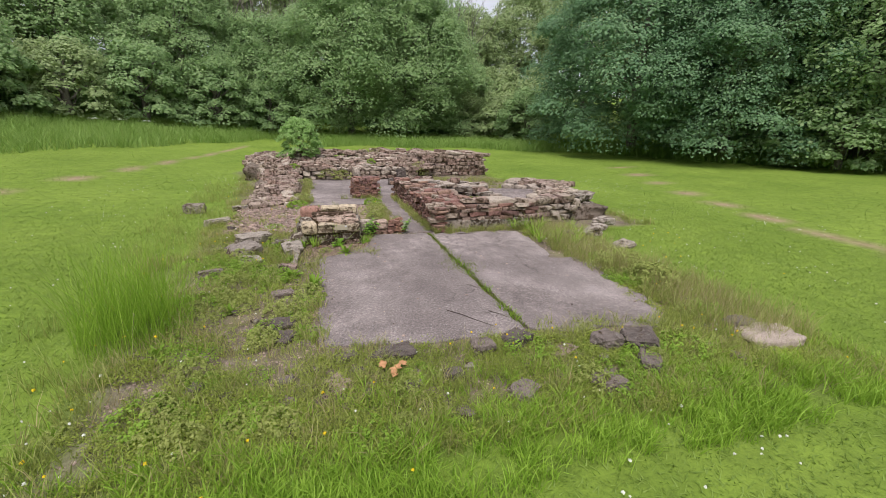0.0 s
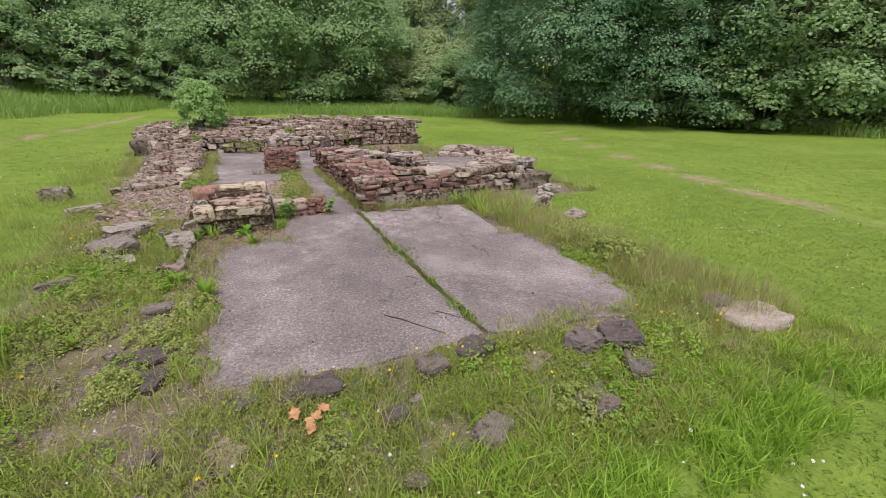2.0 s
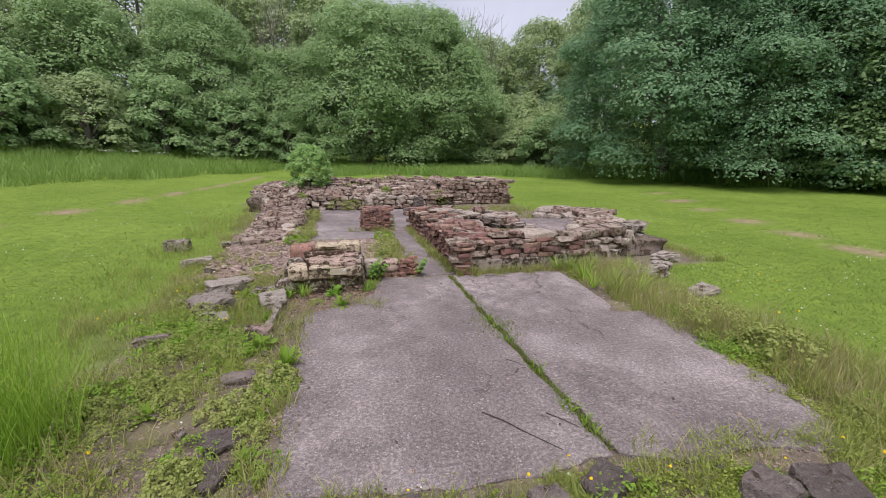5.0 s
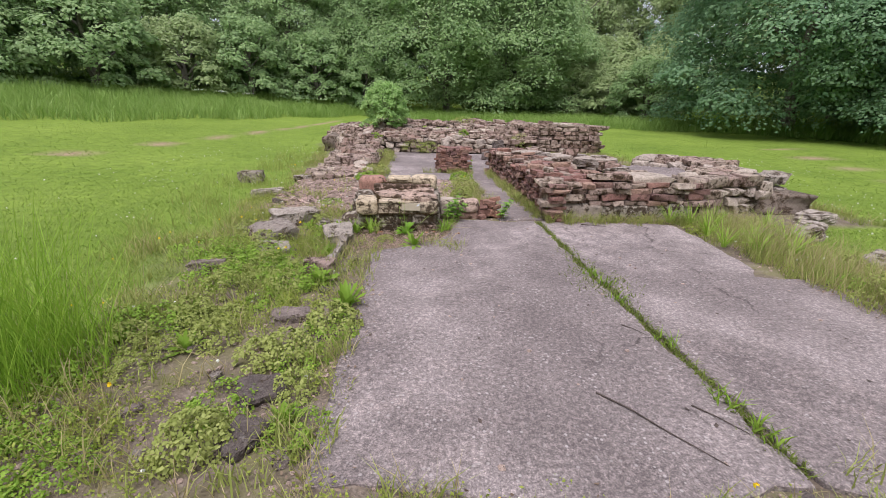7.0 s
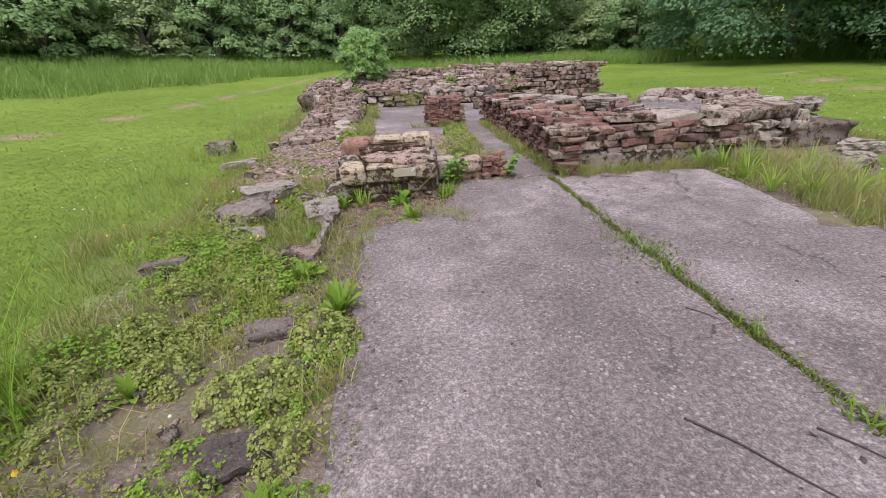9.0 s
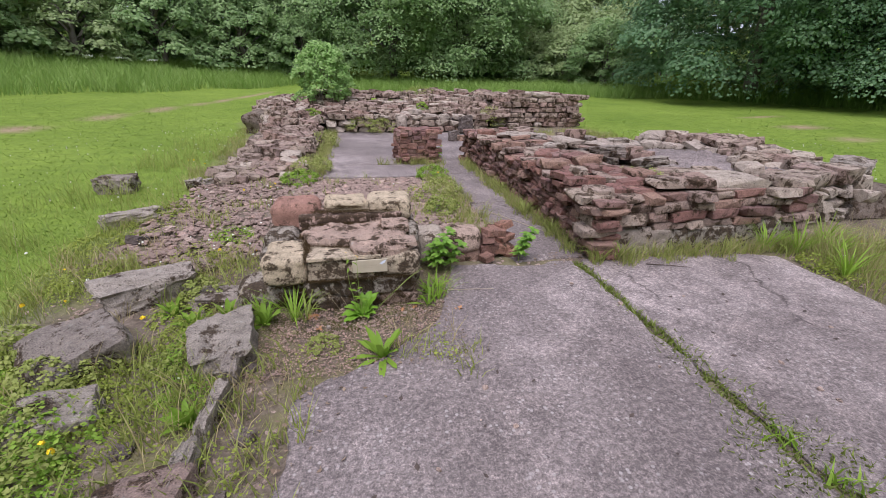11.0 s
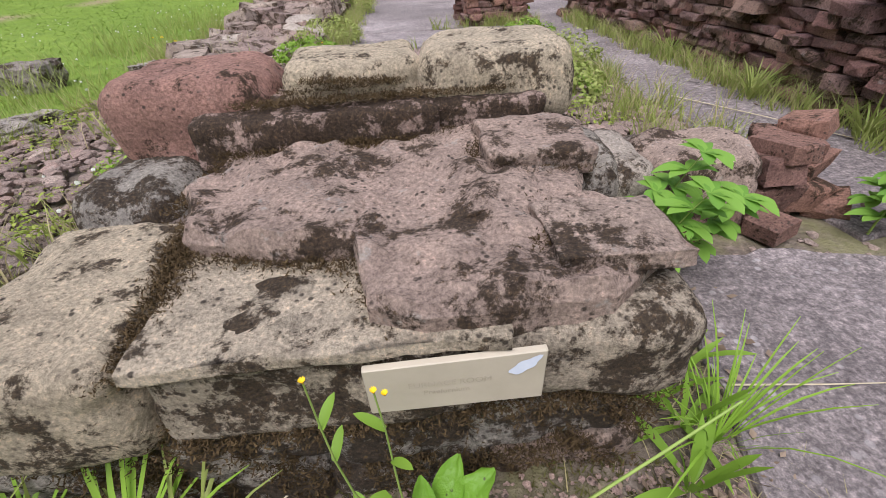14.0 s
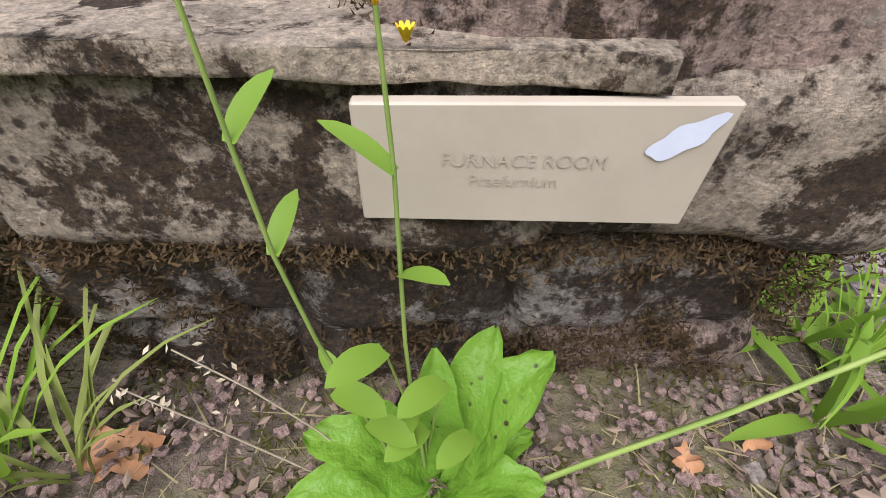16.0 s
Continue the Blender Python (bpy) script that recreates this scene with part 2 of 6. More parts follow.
def ground_mat():
    """Lawn soil and turf, bare earth with grit, worn path; the zones follow the plan."""
    m, nt, b, geo = mat_base("meadow_ground", 0.95)
    pos = geo.outputs["Position"]
    att = nt.nodes.new("ShaderNodeAttribute")
    att.attribute_name = "zone"
    sep = nt.nodes.new("ShaderNodeSeparateColor")
    nt.links.new(att.outputs["Color"], sep.inputs["Color"])
    n1, n2, n3 = noise_node(nt, pos, 0.35, 5), noise_node(nt, pos, 5, 6, 0.7), noise_node(nt, pos, 60, 4, 0.7)
    turf = ramp_node(nt, n1.outputs["Fac"], [(0.3, (0.125, 0.2, 0.024)), (0.7, (0.2, 0.285, 0.045))])
    turf = mix_node(nt, 0.7, turf, ramp_node(nt, n2.outputs["Fac"], [(0.3, (0.6, 0.6, 0.55)), (0.7, (1.3, 1.25, 1.1))]), "MULTIPLY")
    turf = mix_node(nt, 0.7, turf, ramp_node(nt, n3.outputs["Fac"], [(0.3, (0.75, 0.78, 0.75)), (0.7, (1.2, 1.18, 1.1))]), "MULTIPLY")
    earth = ramp_node(nt, n2.outputs["Fac"], [(0.3, (0.11, 0.085, 0.06)), (0.55, (0.2, 0.16, 0.125)), (0.75, (0.3, 0.25, 0.21))])
    earth = mix_node(nt, 0.8, earth, ramp_node(nt, n3.outputs["Fac"], [(0.3, (0.45, 0.42, 0.4)), (0.55, (1, 1, 1)), (0.75, (1.8, 1.75, 1.7))]), "MULTIPLY")
    moss = noise_node(nt, pos, 2.4, 7, 0.7)
    earth = mix_node(nt, ramp_node(nt, moss.outputs["Fac"], [(0.47, (0, 0, 0)), (0.6, (0.65, 0.65, 0.65))]), earth, (0.17, 0.165, 0.06))
    col = mix_node(nt, sep.outputs["Red"], turf, earth)
    trod = ramp_node(nt, n2.outputs["Fac"], [(0.3, (0.24, 0.17, 0.1)), (0.7, (0.36, 0.28, 0.18))])
    col = mix_node(nt, sep.outputs["Green"], col, trod)
    nt.links.new(col, b.inputs["Base Color"])
    bump_to(nt, b, mix_node(nt, 0.5, n2.outputs["Fac"], n3.outputs["Fac"]), 0.8, 0.03)
    return m


M_GROUND = ground_mat()
M_GRASS = leaf_mat("mown_grass", (0.13, 0.215, 0.026), (0.29, 0.385, 0.08))
M_TALL = leaf_mat("tall_grass", (0.18, 0.235, 0.035), (0.46, 0.49, 0.16))
M_MEADOW = leaf_mat("meadow_grass", (0.15, 0.27, 0.04), (0.36, 0.49, 0.14))
M_FRESH = leaf_mat("lush_grass", (0.17, 0.32, 0.02), (0.4, 0.56, 0.08))
M_JOINT = leaf_mat("joint_moss", (0.07, 0.09, 0.018), (0.24, 0.3, 0.06))
M_DRY = leaf_mat("dry_grass", (0.3, 0.26, 0.11), (0.55, 0.46, 0.25))
M_WEED = leaf_mat("weed_leaf", (0.14, 0.27, 0.02), (0.34, 0.48, 0.07))
M_HERB = leaf_mat("herb_leaf", (0.15, 0.21, 0.025), (0.42, 0.47, 0.09))
M_ELDER = leaf_mat("elder_leaf", (0.1, 0.25, 0.03), (0.27, 0.45, 0.07))
M_DOCK = leaf_mat("dock_leaf", (0.13, 0.29, 0.02), (0.27, 0.47, 0.055), 0.4)
_nt = M_DOCK.node_tree
_geo = _nt.nodes.new("ShaderNodeNewGeometry")
bump_to(_nt, _nt.nodes["Principled BSDF"], noise_node(_nt, _geo.outputs["Position"], 75, 3).outputs["Fac"], 0.6, 0.006)
_spot = _nt.nodes.new("ShaderNodeTexVoronoi")
_spot.inputs["Scale"].default_value = 95
_nt.links.new(_geo.outputs["Position"], _spot.inputs["Vector"])
_base = _nt.nodes["Principled BSDF"].inputs["Base Color"]
_leafcol = _base.links[0].from_socket
_many = noise_node(_nt, _geo.outputs["Position"], 26, 2)
_mask = mix_node(_nt, 1.0, ramp_node(_nt, _spot.outputs["Distance"], [(0.16, (1, 1, 1)), (0.22, (0, 0, 0))]), ramp_node(_nt, _many.outputs["Fac"], [(0.5, (0, 0, 0)), (0.56, (1, 1, 1))]), "MULTIPLY")
_nt.links.new(mix_node(_nt, _mask, _leafcol, (0.06, 0.035, 0.03)), _base)
M_OAK = leaf_mat("dark_foliage", (0.21, 0.34, 0.14), (0.45, 0.58, 0.27), 0.5, 0.5)
M_HOLM = leaf_mat("deep_foliage", (0.14, 0.27, 0.14), (0.32, 0.47, 0.25), 0.5, 0.5)
M_ASH = leaf_mat("light_foliage", (0.27, 0.37, 0.15), (0.5, 0.58, 0.3), 0.5, 0.5)
M_BUSH = leaf_mat("bush_foliage", (0.24, 0.42, 0.11), (0.46, 0.62, 0.25), 0.5, 0.45)
M_BARK = plain_mat("bark", (0.1, 0.085, 0.07), (0.26, 0.23, 0.2), 12)
M_STEM = plain_mat("green_stem", (0.2, 0.3, 0.06), (0.32, 0.4, 0.1), 20, 0.6, 0.1)
M_WHITE = plain_mat("white_petal", (0.6, 0.62, 0.5), (0.8, 0.8, 0.74), 90, 0.8, 0.1)
M_YELLOW = plain_mat("yellow_petal", (0.75, 0.5, 0.01), (0.85, 0.65, 0.02), 90, 0.6, 0.1)
M_PLAQUE = plain_mat("cream_plaque", (0.44, 0.38, 0.285), (0.5, 0.435, 0.33), 18, 0.5, 0.08)
M_PAINT = plain_mat("pale_blue_paint", (0.58, 0.62, 0.72), (0.7, 0.73, 0.8), 40, 0.5, 0.05)
M_INK = plain_mat("faded_lettering", (0.38, 0.33, 0.25), (0.46, 0.4, 0.305), 60, 0.7, 0.05)
M_DEADLEAF = plain_mat("dead_leaf", (0.34, 0.16, 0.07), (0.55, 0.3, 0.15), 40, 0.7, 0.2)
M_TWIG = plain_mat("dead_twig", (0.05, 0.04, 0.035), (0.12, 0.09, 0.075), 60, 0.9)
M_STRAW = plain_mat("straw", (0.42, 0.34, 0.22), (0.55, 0.47, 0.33), 60, 0.8)


# ---------------- helpers ----------------
rng = np.random.default_rng(7)


def arrays_to_mesh(name, verts, faces, mat, smooth=False):
    """A mesh from arrays; faces has one row per triangle or quad."""
    me = bpy.data.meshes.new(name)
    k = faces.shape[1]
    me.vertices.add(len(verts))
    me.vertices.foreach_set("co", np.asarray(verts, dtype=np.float32).ravel())
    me.loops.add(faces.size)
    me.loops.foreach_set("vertex_index", faces.astype(np.int32).ravel())
    me.polygons.add(len(faces))
    me.polygons.foreach_set("loop_start", np.arange(0, faces.size, k, dtype=np.int32))
    me.polygons.foreach_set("loop_total", np.full(len(faces), k, dtype=np.int32))
    me.polygons.foreach_set("use_smooth", np.full(len(faces), smooth))
    me.update(calc_edges=True)
    me.materials.append(mat)
    return me


def bm_mesh(name, bm, mat, smooth=True):
    me = bpy.data.meshes.new(name)
    for f in bm.faces:
        f.smooth = smooth
    bm.to_mesh(me)
    bm.free()
    me.materials.append(mat)
    return me


def part(name, me, parent, label="", m=None):
    ob = new(name, me)
    ob.parent = parent
    if m is not None:
        ob.matrix_basis = m
    return tagged(ob, label) if label else ob


def thing(name, label, category, group="", kind="", at=(0, 0, 0)):
    ob = new(name)
    ob.location = at
    ob.empty_display_size = 0.1
    return tagged(ob, label, category, group, kind)


def rounded_stone(name, cuts, mat, seed, power=5.0, rough=0.08, fine=0.0):
    """A unit stone (2 x 2 x 2 about its middle): a rounded block, knocked about."""
    bm = bmesh.new()
    bmesh.ops.create_cube(bm, size=2.0)
    bmesh.ops.subdivide_edges(bm, edges=bm.edges[:], cuts=cuts, use_grid_fill=True)
    off = Vector((seed * 3.7, seed * 1.3, seed * 7.1))
    for v in bm.verts:
        p = v.co
        k = (abs(p.x) ** power + abs(p.y) ** power + abs(p.z) ** power) ** (1 / power)
        q = p / k
        d = rough * noise.noise(q * 0.9 + off) * 2.2 + rough * noise.noise(q * 2.1 - off)
        if fine:
            d += fine * noise.turbulence(q * 2.5 + off, 4, False) - 0.5 * fine + 0.4 * fine * noise.noise(q * 14 + off)
            d -= 0.6 * fine * max(0.0, noise.noise(Vector((q.x * 2, q.y * 2, q.z * 7)) + off))
        v.co = q * (1 + d)
    bm.normal_update()
    return bm_mesh(name, bm, mat)


def broken_stone(name, mat, seed, points, power=8.0, spread_=0.3):
    """A unit stone with broken facets: the hull of points on a rounded block."""
    g = random.Random(seed)
    bm = bmesh.new()
    for i in range(points):
        if i < 8 and power > 4:
            p = Vector((1 if i & 1 else -1, 1 if i & 2 else -1, 1 if i & 4 else -1))
            p = Vector([c * (1 - spread_ * g.random()) for c in p])
        else:
            p = Vector([g.uniform(-1, 1) for _ in range(3)])
            p /= (abs(p.x) ** power + abs(p.y) ** power + abs(p.z) ** power) ** (1 / power)
            p *= g.uniform(0.95, 1.06)
        bm.verts.new(p)
    res = bmesh.ops.convex_hull(bm, input=bm.verts[:])
    bmesh.ops.delete(bm, geom=[v for v in bm.verts if not v.link_faces], context="VERTS")
    bm.normal_update()
    return bm_mesh(name, bm, mat, False)


def craggy_stone(name, mat, seed, points=15, power=6.0, rough=0.07):
    """A unit stone with broken faces, split along its bedding and pitted."""
    g = random.Random(seed * 31 + 5)
    bm = bmesh.new()
    for i in range(points):
        p = Vector([g.uniform(-1, 1) for _ in range(3)]) if i >= 8 else Vector([(1 if i >> k & 1 else -1) * g.uniform(0.55, 1.0) for k in range(3)])
        if i >= 8:
            p /= (abs(p.x) ** power + abs(p.y) ** power + abs(p.z) ** power) ** (1 / power)
        bm.verts.new(p)
    bmesh.ops.convex_hull(bm, input=bm.verts[:])
    bmesh.ops.delete(bm, geom=[v for v in bm.verts if not v.link_faces], context="VERTS")
    for _ in range(3):
        bmesh.ops.subdivide_edges(bm, edges=[e for e in bm.edges if e.calc_length() > 0.22], cuts=1)
        bmesh.ops.triangulate(bm, faces=[f for f in bm.faces if len(f.verts) > 3])
    bm.normal_update()
    off = Vector((seed * 2.3, seed * 5.1, seed * 0.7))
    for v in bm.verts:
        p = v.co.copy()
        d = rough * (1.3 * noise.noise(p * 1.8 + off) + noise.noise(p * 4.5 - off) + 0.6 * noise.noise(p * 11 + off))
        d -= rough * 1.5 * max(0.0, noise.noise(Vector((p.x * 1.2, p.y * 1.2, p.z * 5.5)) + off))
        v.co = p + v.normal * d
    return bm_mesh(name, bm, mat, False)


def craggy_set(name, mat, count, rough=0.07):
    return [craggy_stone(name, mat, i + len(name), rough=rough) for i in range(count)]


def broken_set(name, mat, count, points=16, power=8.0, spread_=0.3):
    return [broken_stone(name, mat, i * 7 + len(name), points, power, spread_) for i in range(count)]


def stone_set(name, mat, count, cuts=1, power=6.0, rough=0.1, fine=0.0):
    return [rounded_stone(name, cuts, mat, i + len(name) * 5, power, rough, fine) for i in range(count)]


S_RUBBLE = broken_set("rubble_stone", M_RUBBLE, 14, 20, 7.0, 0.3)
S_RED = broken_set("red_stone", M_RED, 12, 18, 10.0, 0.25)
S_PALE = broken_set("pale_stone", M_PALE, 8, 26, 4.5, 0.55)
S_DARK = craggy_set("dark_stone", M_DARK, 8, 0.11)
S_LEDGE = craggy_set("ledge_rock", M_LEDGE, 8, 0.09)
S_BOULDER = stone_set("boulder", M_PALE, 6, 8, 4.5, 0.15, 0.12)
S_BRICK = broken_set("brick", M_BRICK, 6, 16, 12.0, 0.18)
S_COBBLE = broken_set("cobble", M_COBBLE, 8, 18, 3.0, 0.5)


def put_stone(parent, meshes, x, y, z, sx, sy, sz, rz=0.0, tilt=4.0, name="stone"):
    """A stone of the given size whose middle is at x, y, z."""
    me = meshes[rng.integers(len(meshes))]
    ob = new(name, me)
    ob.parent = parent
    ob.rotation_euler = (radians(rng.normal(0, tilt)), radians(rng.normal(0, tilt)), radians(rz))
    ob.location, ob.scale = (x, y, z), (sx / 2, sy / 2, sz / 2)
    return ob


def fbm(x, y, s, seed=0.0):
    return noise.fractal(Vector((x * s + seed, y * s - seed, seed)), 0.8, 2.0, 4)


# ---------------- ground ----------------
def bank_gap(x, y):
    """Distance past the mown lawn's edge, into the grassy bank before the wood."""
    return (y - 13.0 - 1.6 * (x + 12.8)) / 1.89


def rise(x, y):
    """Height of the meadow: level round the ruin, rising to the wood."""
    r = math.hypot(x, y - 2)
    h = 0.03 * max(0.0, min(r, 33) - 9)
    if x < -4:
        h += 0.02 * min(-4 - x, 20) * min(1.0, max(0.0, (y + 2) / 14))
    if r > 33:
        h += 0.16 * (min(r, 75) - 33)
    d = bank_gap(x, y)
    if d > 0 and x < 0:
        h += 0.1 * min(d, 7.0) * min(1.0, -x / 6)
    return h


def edge_mask(x, y):
    """1 on the trodden and stony ground of the ruin, 0 on the lawn."""
    w = 0.35 * fbm(x, y, 0.7, 3.1)
    left = -3.3 - 0.12 * max(0, y - 2) + w
    right = (2.35 if y < 0 else 4.3) + w
    front = -4.55 + 0.25 * w - 0.12 * (x - 0.3) * (x > 1.5)
    back = 10.2 + w
    d = min(x - left, right - x, y - front, back - y)
    return max(0.0, min(1.0, d / 0.5 + 0.5))


PATH_RIGHT = [(6.8, -6), (7.0, -2.7), (7.35, -0.9), (8.2, 1.5), (9.5, 5.0), (11.6, 10)]
PATH_LEFT = [(-9.0, 5.2), (-7.8, 9.5), (-6.6, 15.0), (-5.6, 21)]


def path_gap(x, y, line):
    p, best = Vector((x, y)), 99.0
    for a, c in zip(line, line[1:]):
        a, c = Vector(a), Vector(c)
        t = max(0, min(1, (p - a).dot(c - a) / (c - a).length_squared))
        best = min(best, (a + t * (c - a) - p).length)
    return best


def ground_z(x, y):
    m = edge_mask(x, y)
    z = rise(x, y) - 0.05 + 0.02 * fbm(x, y, 0.5, 9)
    if m > 0:
        z = z * (1 - m) + m * (-0.015 + 0.03 * fbm(x, y, 1.6, 5))
        if -2.0 < x < 2.0 and -3.95 < y < 7.5:
            z = min(z, -0.015)
    return z


def spread(lo, hi, step, far):
    a = list(np.arange(lo, hi + step / 2, step))
    d, x = step, hi
    while x < far:
        d *= 1.16
        x += d
        a.append(x)
    d, x = step, lo
    while x > -far:
        d *= 1.16
        x -= d
        a.insert(0, x)
    return a


def build_ground():
    xs, ys = spread(-5, 5, 0.11, 2500), spread(-8, 11, 0.11, 2500)
    verts, zones = [], []
    for y in ys:
        for x in xs:
            near = abs(x) < 30 and abs(y) < 40
            verts.append((x, y, ground_z(x, y) if near else rise(x, y) - 0.05))
            r = edge_mask(x, y) if near else 0.0
            g = 0.0
            if near:
                wob = 0.1 * fbm(x, y, 1.1, 2)
                gap = min(path_gap(x, y, PATH_RIGHT), path_gap(x, y, PATH_LEFT)) + wob
                g = max(0.0, min(1.0, 1.15 - gap / 0.19))
            zones.append((r, g, 0, 1))
    nx, ny = len(xs), len(ys)
    i = np.arange((nx - 1) * (ny - 1))
    a = (i // (nx - 1)) * nx + i % (nx - 1)
    me = arrays_to_mesh("ground", np.array(verts), np.stack([a, a + 1, a + nx + 1, a + nx], 1), M_GROUND, True)
    att = me.color_attributes.new("zone", "FLOAT_COLOR", "POINT")
    att.data.foreach_set("color", np.array(zones, dtype=np.float32).ravel())
    tagged(new("ground", me), "mown meadow ground with bare stony earth and worn paths", "ground", kind="structure")


build_ground()


# ---------------- concrete floor slabs ----------------
def rough_outline(pts, step=0.06, amp=0.018, seed=0.0):
    out = []
    for (x0, y0), (x1, y1) in zip(pts, pts[1:] + pts[:1]):
        n = max(1, int(math.hypot(x1 - x0, y1 - y0) / step))
        for i in range(n):
            x, y = x0 + (x1 - x0) * i / n, y0 + (y1 - y0) * i / n
            out.append((x + amp * 2 * fbm(x, y, 4, seed), y + amp * 2 * fbm(x, y, 4, seed + 5)))
    return out


def prism(name, outline, z0, z1, mat, bevel=0.008, lump=0.0):
    bm = bmesh.new()
    bot = [bm.verts.new((x, y, z0)) for x, y in outline]
    cx, cy = sum(p[0] for p in outline) / len(outline), sum(p[1] for p in outline) / len(outline)
    mid = [bm.verts.new((x, y, z1 - bevel)) for x, y in outline]
    top = []
    for x, y in outline:
        d = max(1e-6, math.hypot(x - cx, y - cy))
        top.append(bm.verts.new((x - (x - cx) / d * bevel, y - (y - cy) / d * bevel, z1 + lump * fbm(x, y, 9))))
    n = len(outline)
    for i in range(n):
        j = (i + 1) % n
        bm.faces.new((bot[i], bot[j], mid[j], mid[i]))
        bm.faces.new((mid[i], mid[j], top[j], top[i]))
    cap = bm.faces.new(top)
    tri = bmesh.ops.triangulate(bm, faces=[cap])["faces"]
    if lump:
        for _ in range(4):
            flat = [f for f in bm.faces if min(v.co.z for v in f.verts) > z1 - bevel * 0.6]
            longe = {e for f in flat for e in f.edges if e.calc_length() > 0.03}
            bmesh.ops.subdivide_edges(bm, edges=list(longe), cuts=1)
            bmesh.ops.triangulate(bm, faces=[f for f in bm.faces if len(f.verts) > 4])
        edge = set(top)
        for v in bm.verts:
            if v.co.z > z1 - bevel * 0.6 and v not in edge:
                v.co.z = z1 + lump * (0.4 + 1.3 * fbm(v.co.x, v.co.y, 7) + 0.8 * fbm(v.co.x, v.co.y, 24, 3))
    bmesh.ops.recalc_face_normals(bm, faces=bm.faces[:])
    return bm_mesh(name, bm, mat, False)


floor = thing("floor", "weathered pinkish grey concrete floor slabs with weedy joints", "floor", kind="structure")
SLABS = [
    [(-1.82, -3.46), (-1.4, -3.5), (-0.95, -3.57), (-0.5, -3.6), (-0.03, -3.55), (-0.045, -1.5), (-0.03, 0.02), (-0.45, 0.0), (-0.62, 0.09), (-0.9, 0.09), (-1.0, -0.22), (-1.08, -0.5), (-1.2, -0.68), (-1.4, -0.86), (-1.8, -1.08), (-1.77, -2.2)],
    [(0.02, -3.52), (0.38, -3.68), (0.94, -3.7), (1.3, -3.84), (1.6, -3.3), (1.68, -2.53), (1.72, -1.74), (1.3, -1.64), (1.42, -1.5), (1.48, -1.06), (1.54, -0.36), (1.5, -0.1), (1.1, -0.02), (0.02, 0.03), (0.0, -1.5)],
    [(-0.44, 0.07), (0.07, 0.1), (0.1, 1.55), (-0.4, 1.52)],
    [(-0.4, 1.545), (0.1, 1.575), (0.1, 2.92), (-0.36, 2.9)],
    [(-0.36, 2.93), (0.12, 2.95), (0.3, 4.6), (1.25, 5.2), (1.3, 7.2), (-0.33, 7.2)],
    [(-1.95, 2.9), (-0.98, 2.85), (-0.42, 2.95), (-0.36, 3.62), (-1.97, 3.62)],
    [(-1.97, 3.66), (-0.39, 3.66), (-0.36, 7.2), (-2.1, 7.35)],
]
for i, s in enumerate(SLABS):
    part("slab", prism("slab", rough_outline(s, 0.06, 0.012 if i > 1 else 0.022, i), -0.12, 0.0, M_CONCRETE), floor)

# ---------------- the pedestal with the plaque ----------------
pedestal = thing("stone_pedestal", "mossy pedestal of stacked cream and pink sandstone blocks", "masonry block")


def block(name, x0, x1, y0, y1, z0, z1, mat, seed, label="", parent=pedestal, power=10.0, rough=0.006, rz=0.0, cuts=17):
    """A single quarried block, its edges worn and its faces chipped and pitted."""
    hx, hy, hz = (x1 - x0) / 2, (y1 - y0) / 2, (z1 - z0) / 2
    bm = bmesh.new()
    bmesh.ops.create_cube(bm, size=2.0)
    bmesh.ops.subdivide_edges(bm, edges=bm.edges[:], cuts=cuts, use_grid_fill=True)
    off = Vector((seed * 3.7, seed * 1.3, seed * 7.1))
    r = min(hx, hy, hz) * min(0.9, 3.2 / power)
    inner = Vector((hx - r, hy - r, hz - r))
    for v in bm.verts:
        p = Vector((v.co.x * hx, v.co.y * hy, v.co.z * hz))
        q = Vector([max(-i, min(i, c)) for c, i in zip(p, inner)])
        v.co = q + (p - q).normalized() * r
        v.co.x += 0.12 * hx * noise.noise(Vector((v.co.y * 5, v.co.z * 5, seed)))
        v.co.y += 0.1 * hy * noise.noise(Vector((v.co.x * 6, v.co.z * 3, seed + 4)))
    bm.normal_update()
    for v in bm.verts:
        p = v.co + off
        d = 1.6 * noise.noise(p * 7) + 0.9 * noise.noise(p * 19) + 0.5 * noise.noise(p * 47)
        d -= 2.6 * max(0.0, noise.noise(p * 12 + Vector((5, 0, 0))) - 0.25)
        v.co += v.normal * d * rough
    ob = part(name, bm_mesh(name, bm, mat), parent, label)
    ob.location, ob.rotation_euler = ((x0 + x1) / 2, (y0 + y1) / 2, (z0 + z1) / 2), (0, 0, radians(rz))
    return ob


block("cream_block", -2.01, -1.79, -0.41, -0.1, 0.16, 0.312, M_CREAM, 1, "weathered cream sandstone block", power=8)
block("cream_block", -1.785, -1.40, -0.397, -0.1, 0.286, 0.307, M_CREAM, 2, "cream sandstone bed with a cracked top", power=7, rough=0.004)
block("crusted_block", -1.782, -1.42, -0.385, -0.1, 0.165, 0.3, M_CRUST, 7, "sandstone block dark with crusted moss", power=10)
block("crusted_block", -1.45, -1.175, -0.393, -0.12, 0.17, 0.304, M_CREAM2, 3, "stained cream sandstone block with a rounded end", power=6)
block("core_block", -1.98, -1.2, -0.3, 0.3, -0.03, 0.27, M_CORE, 4)
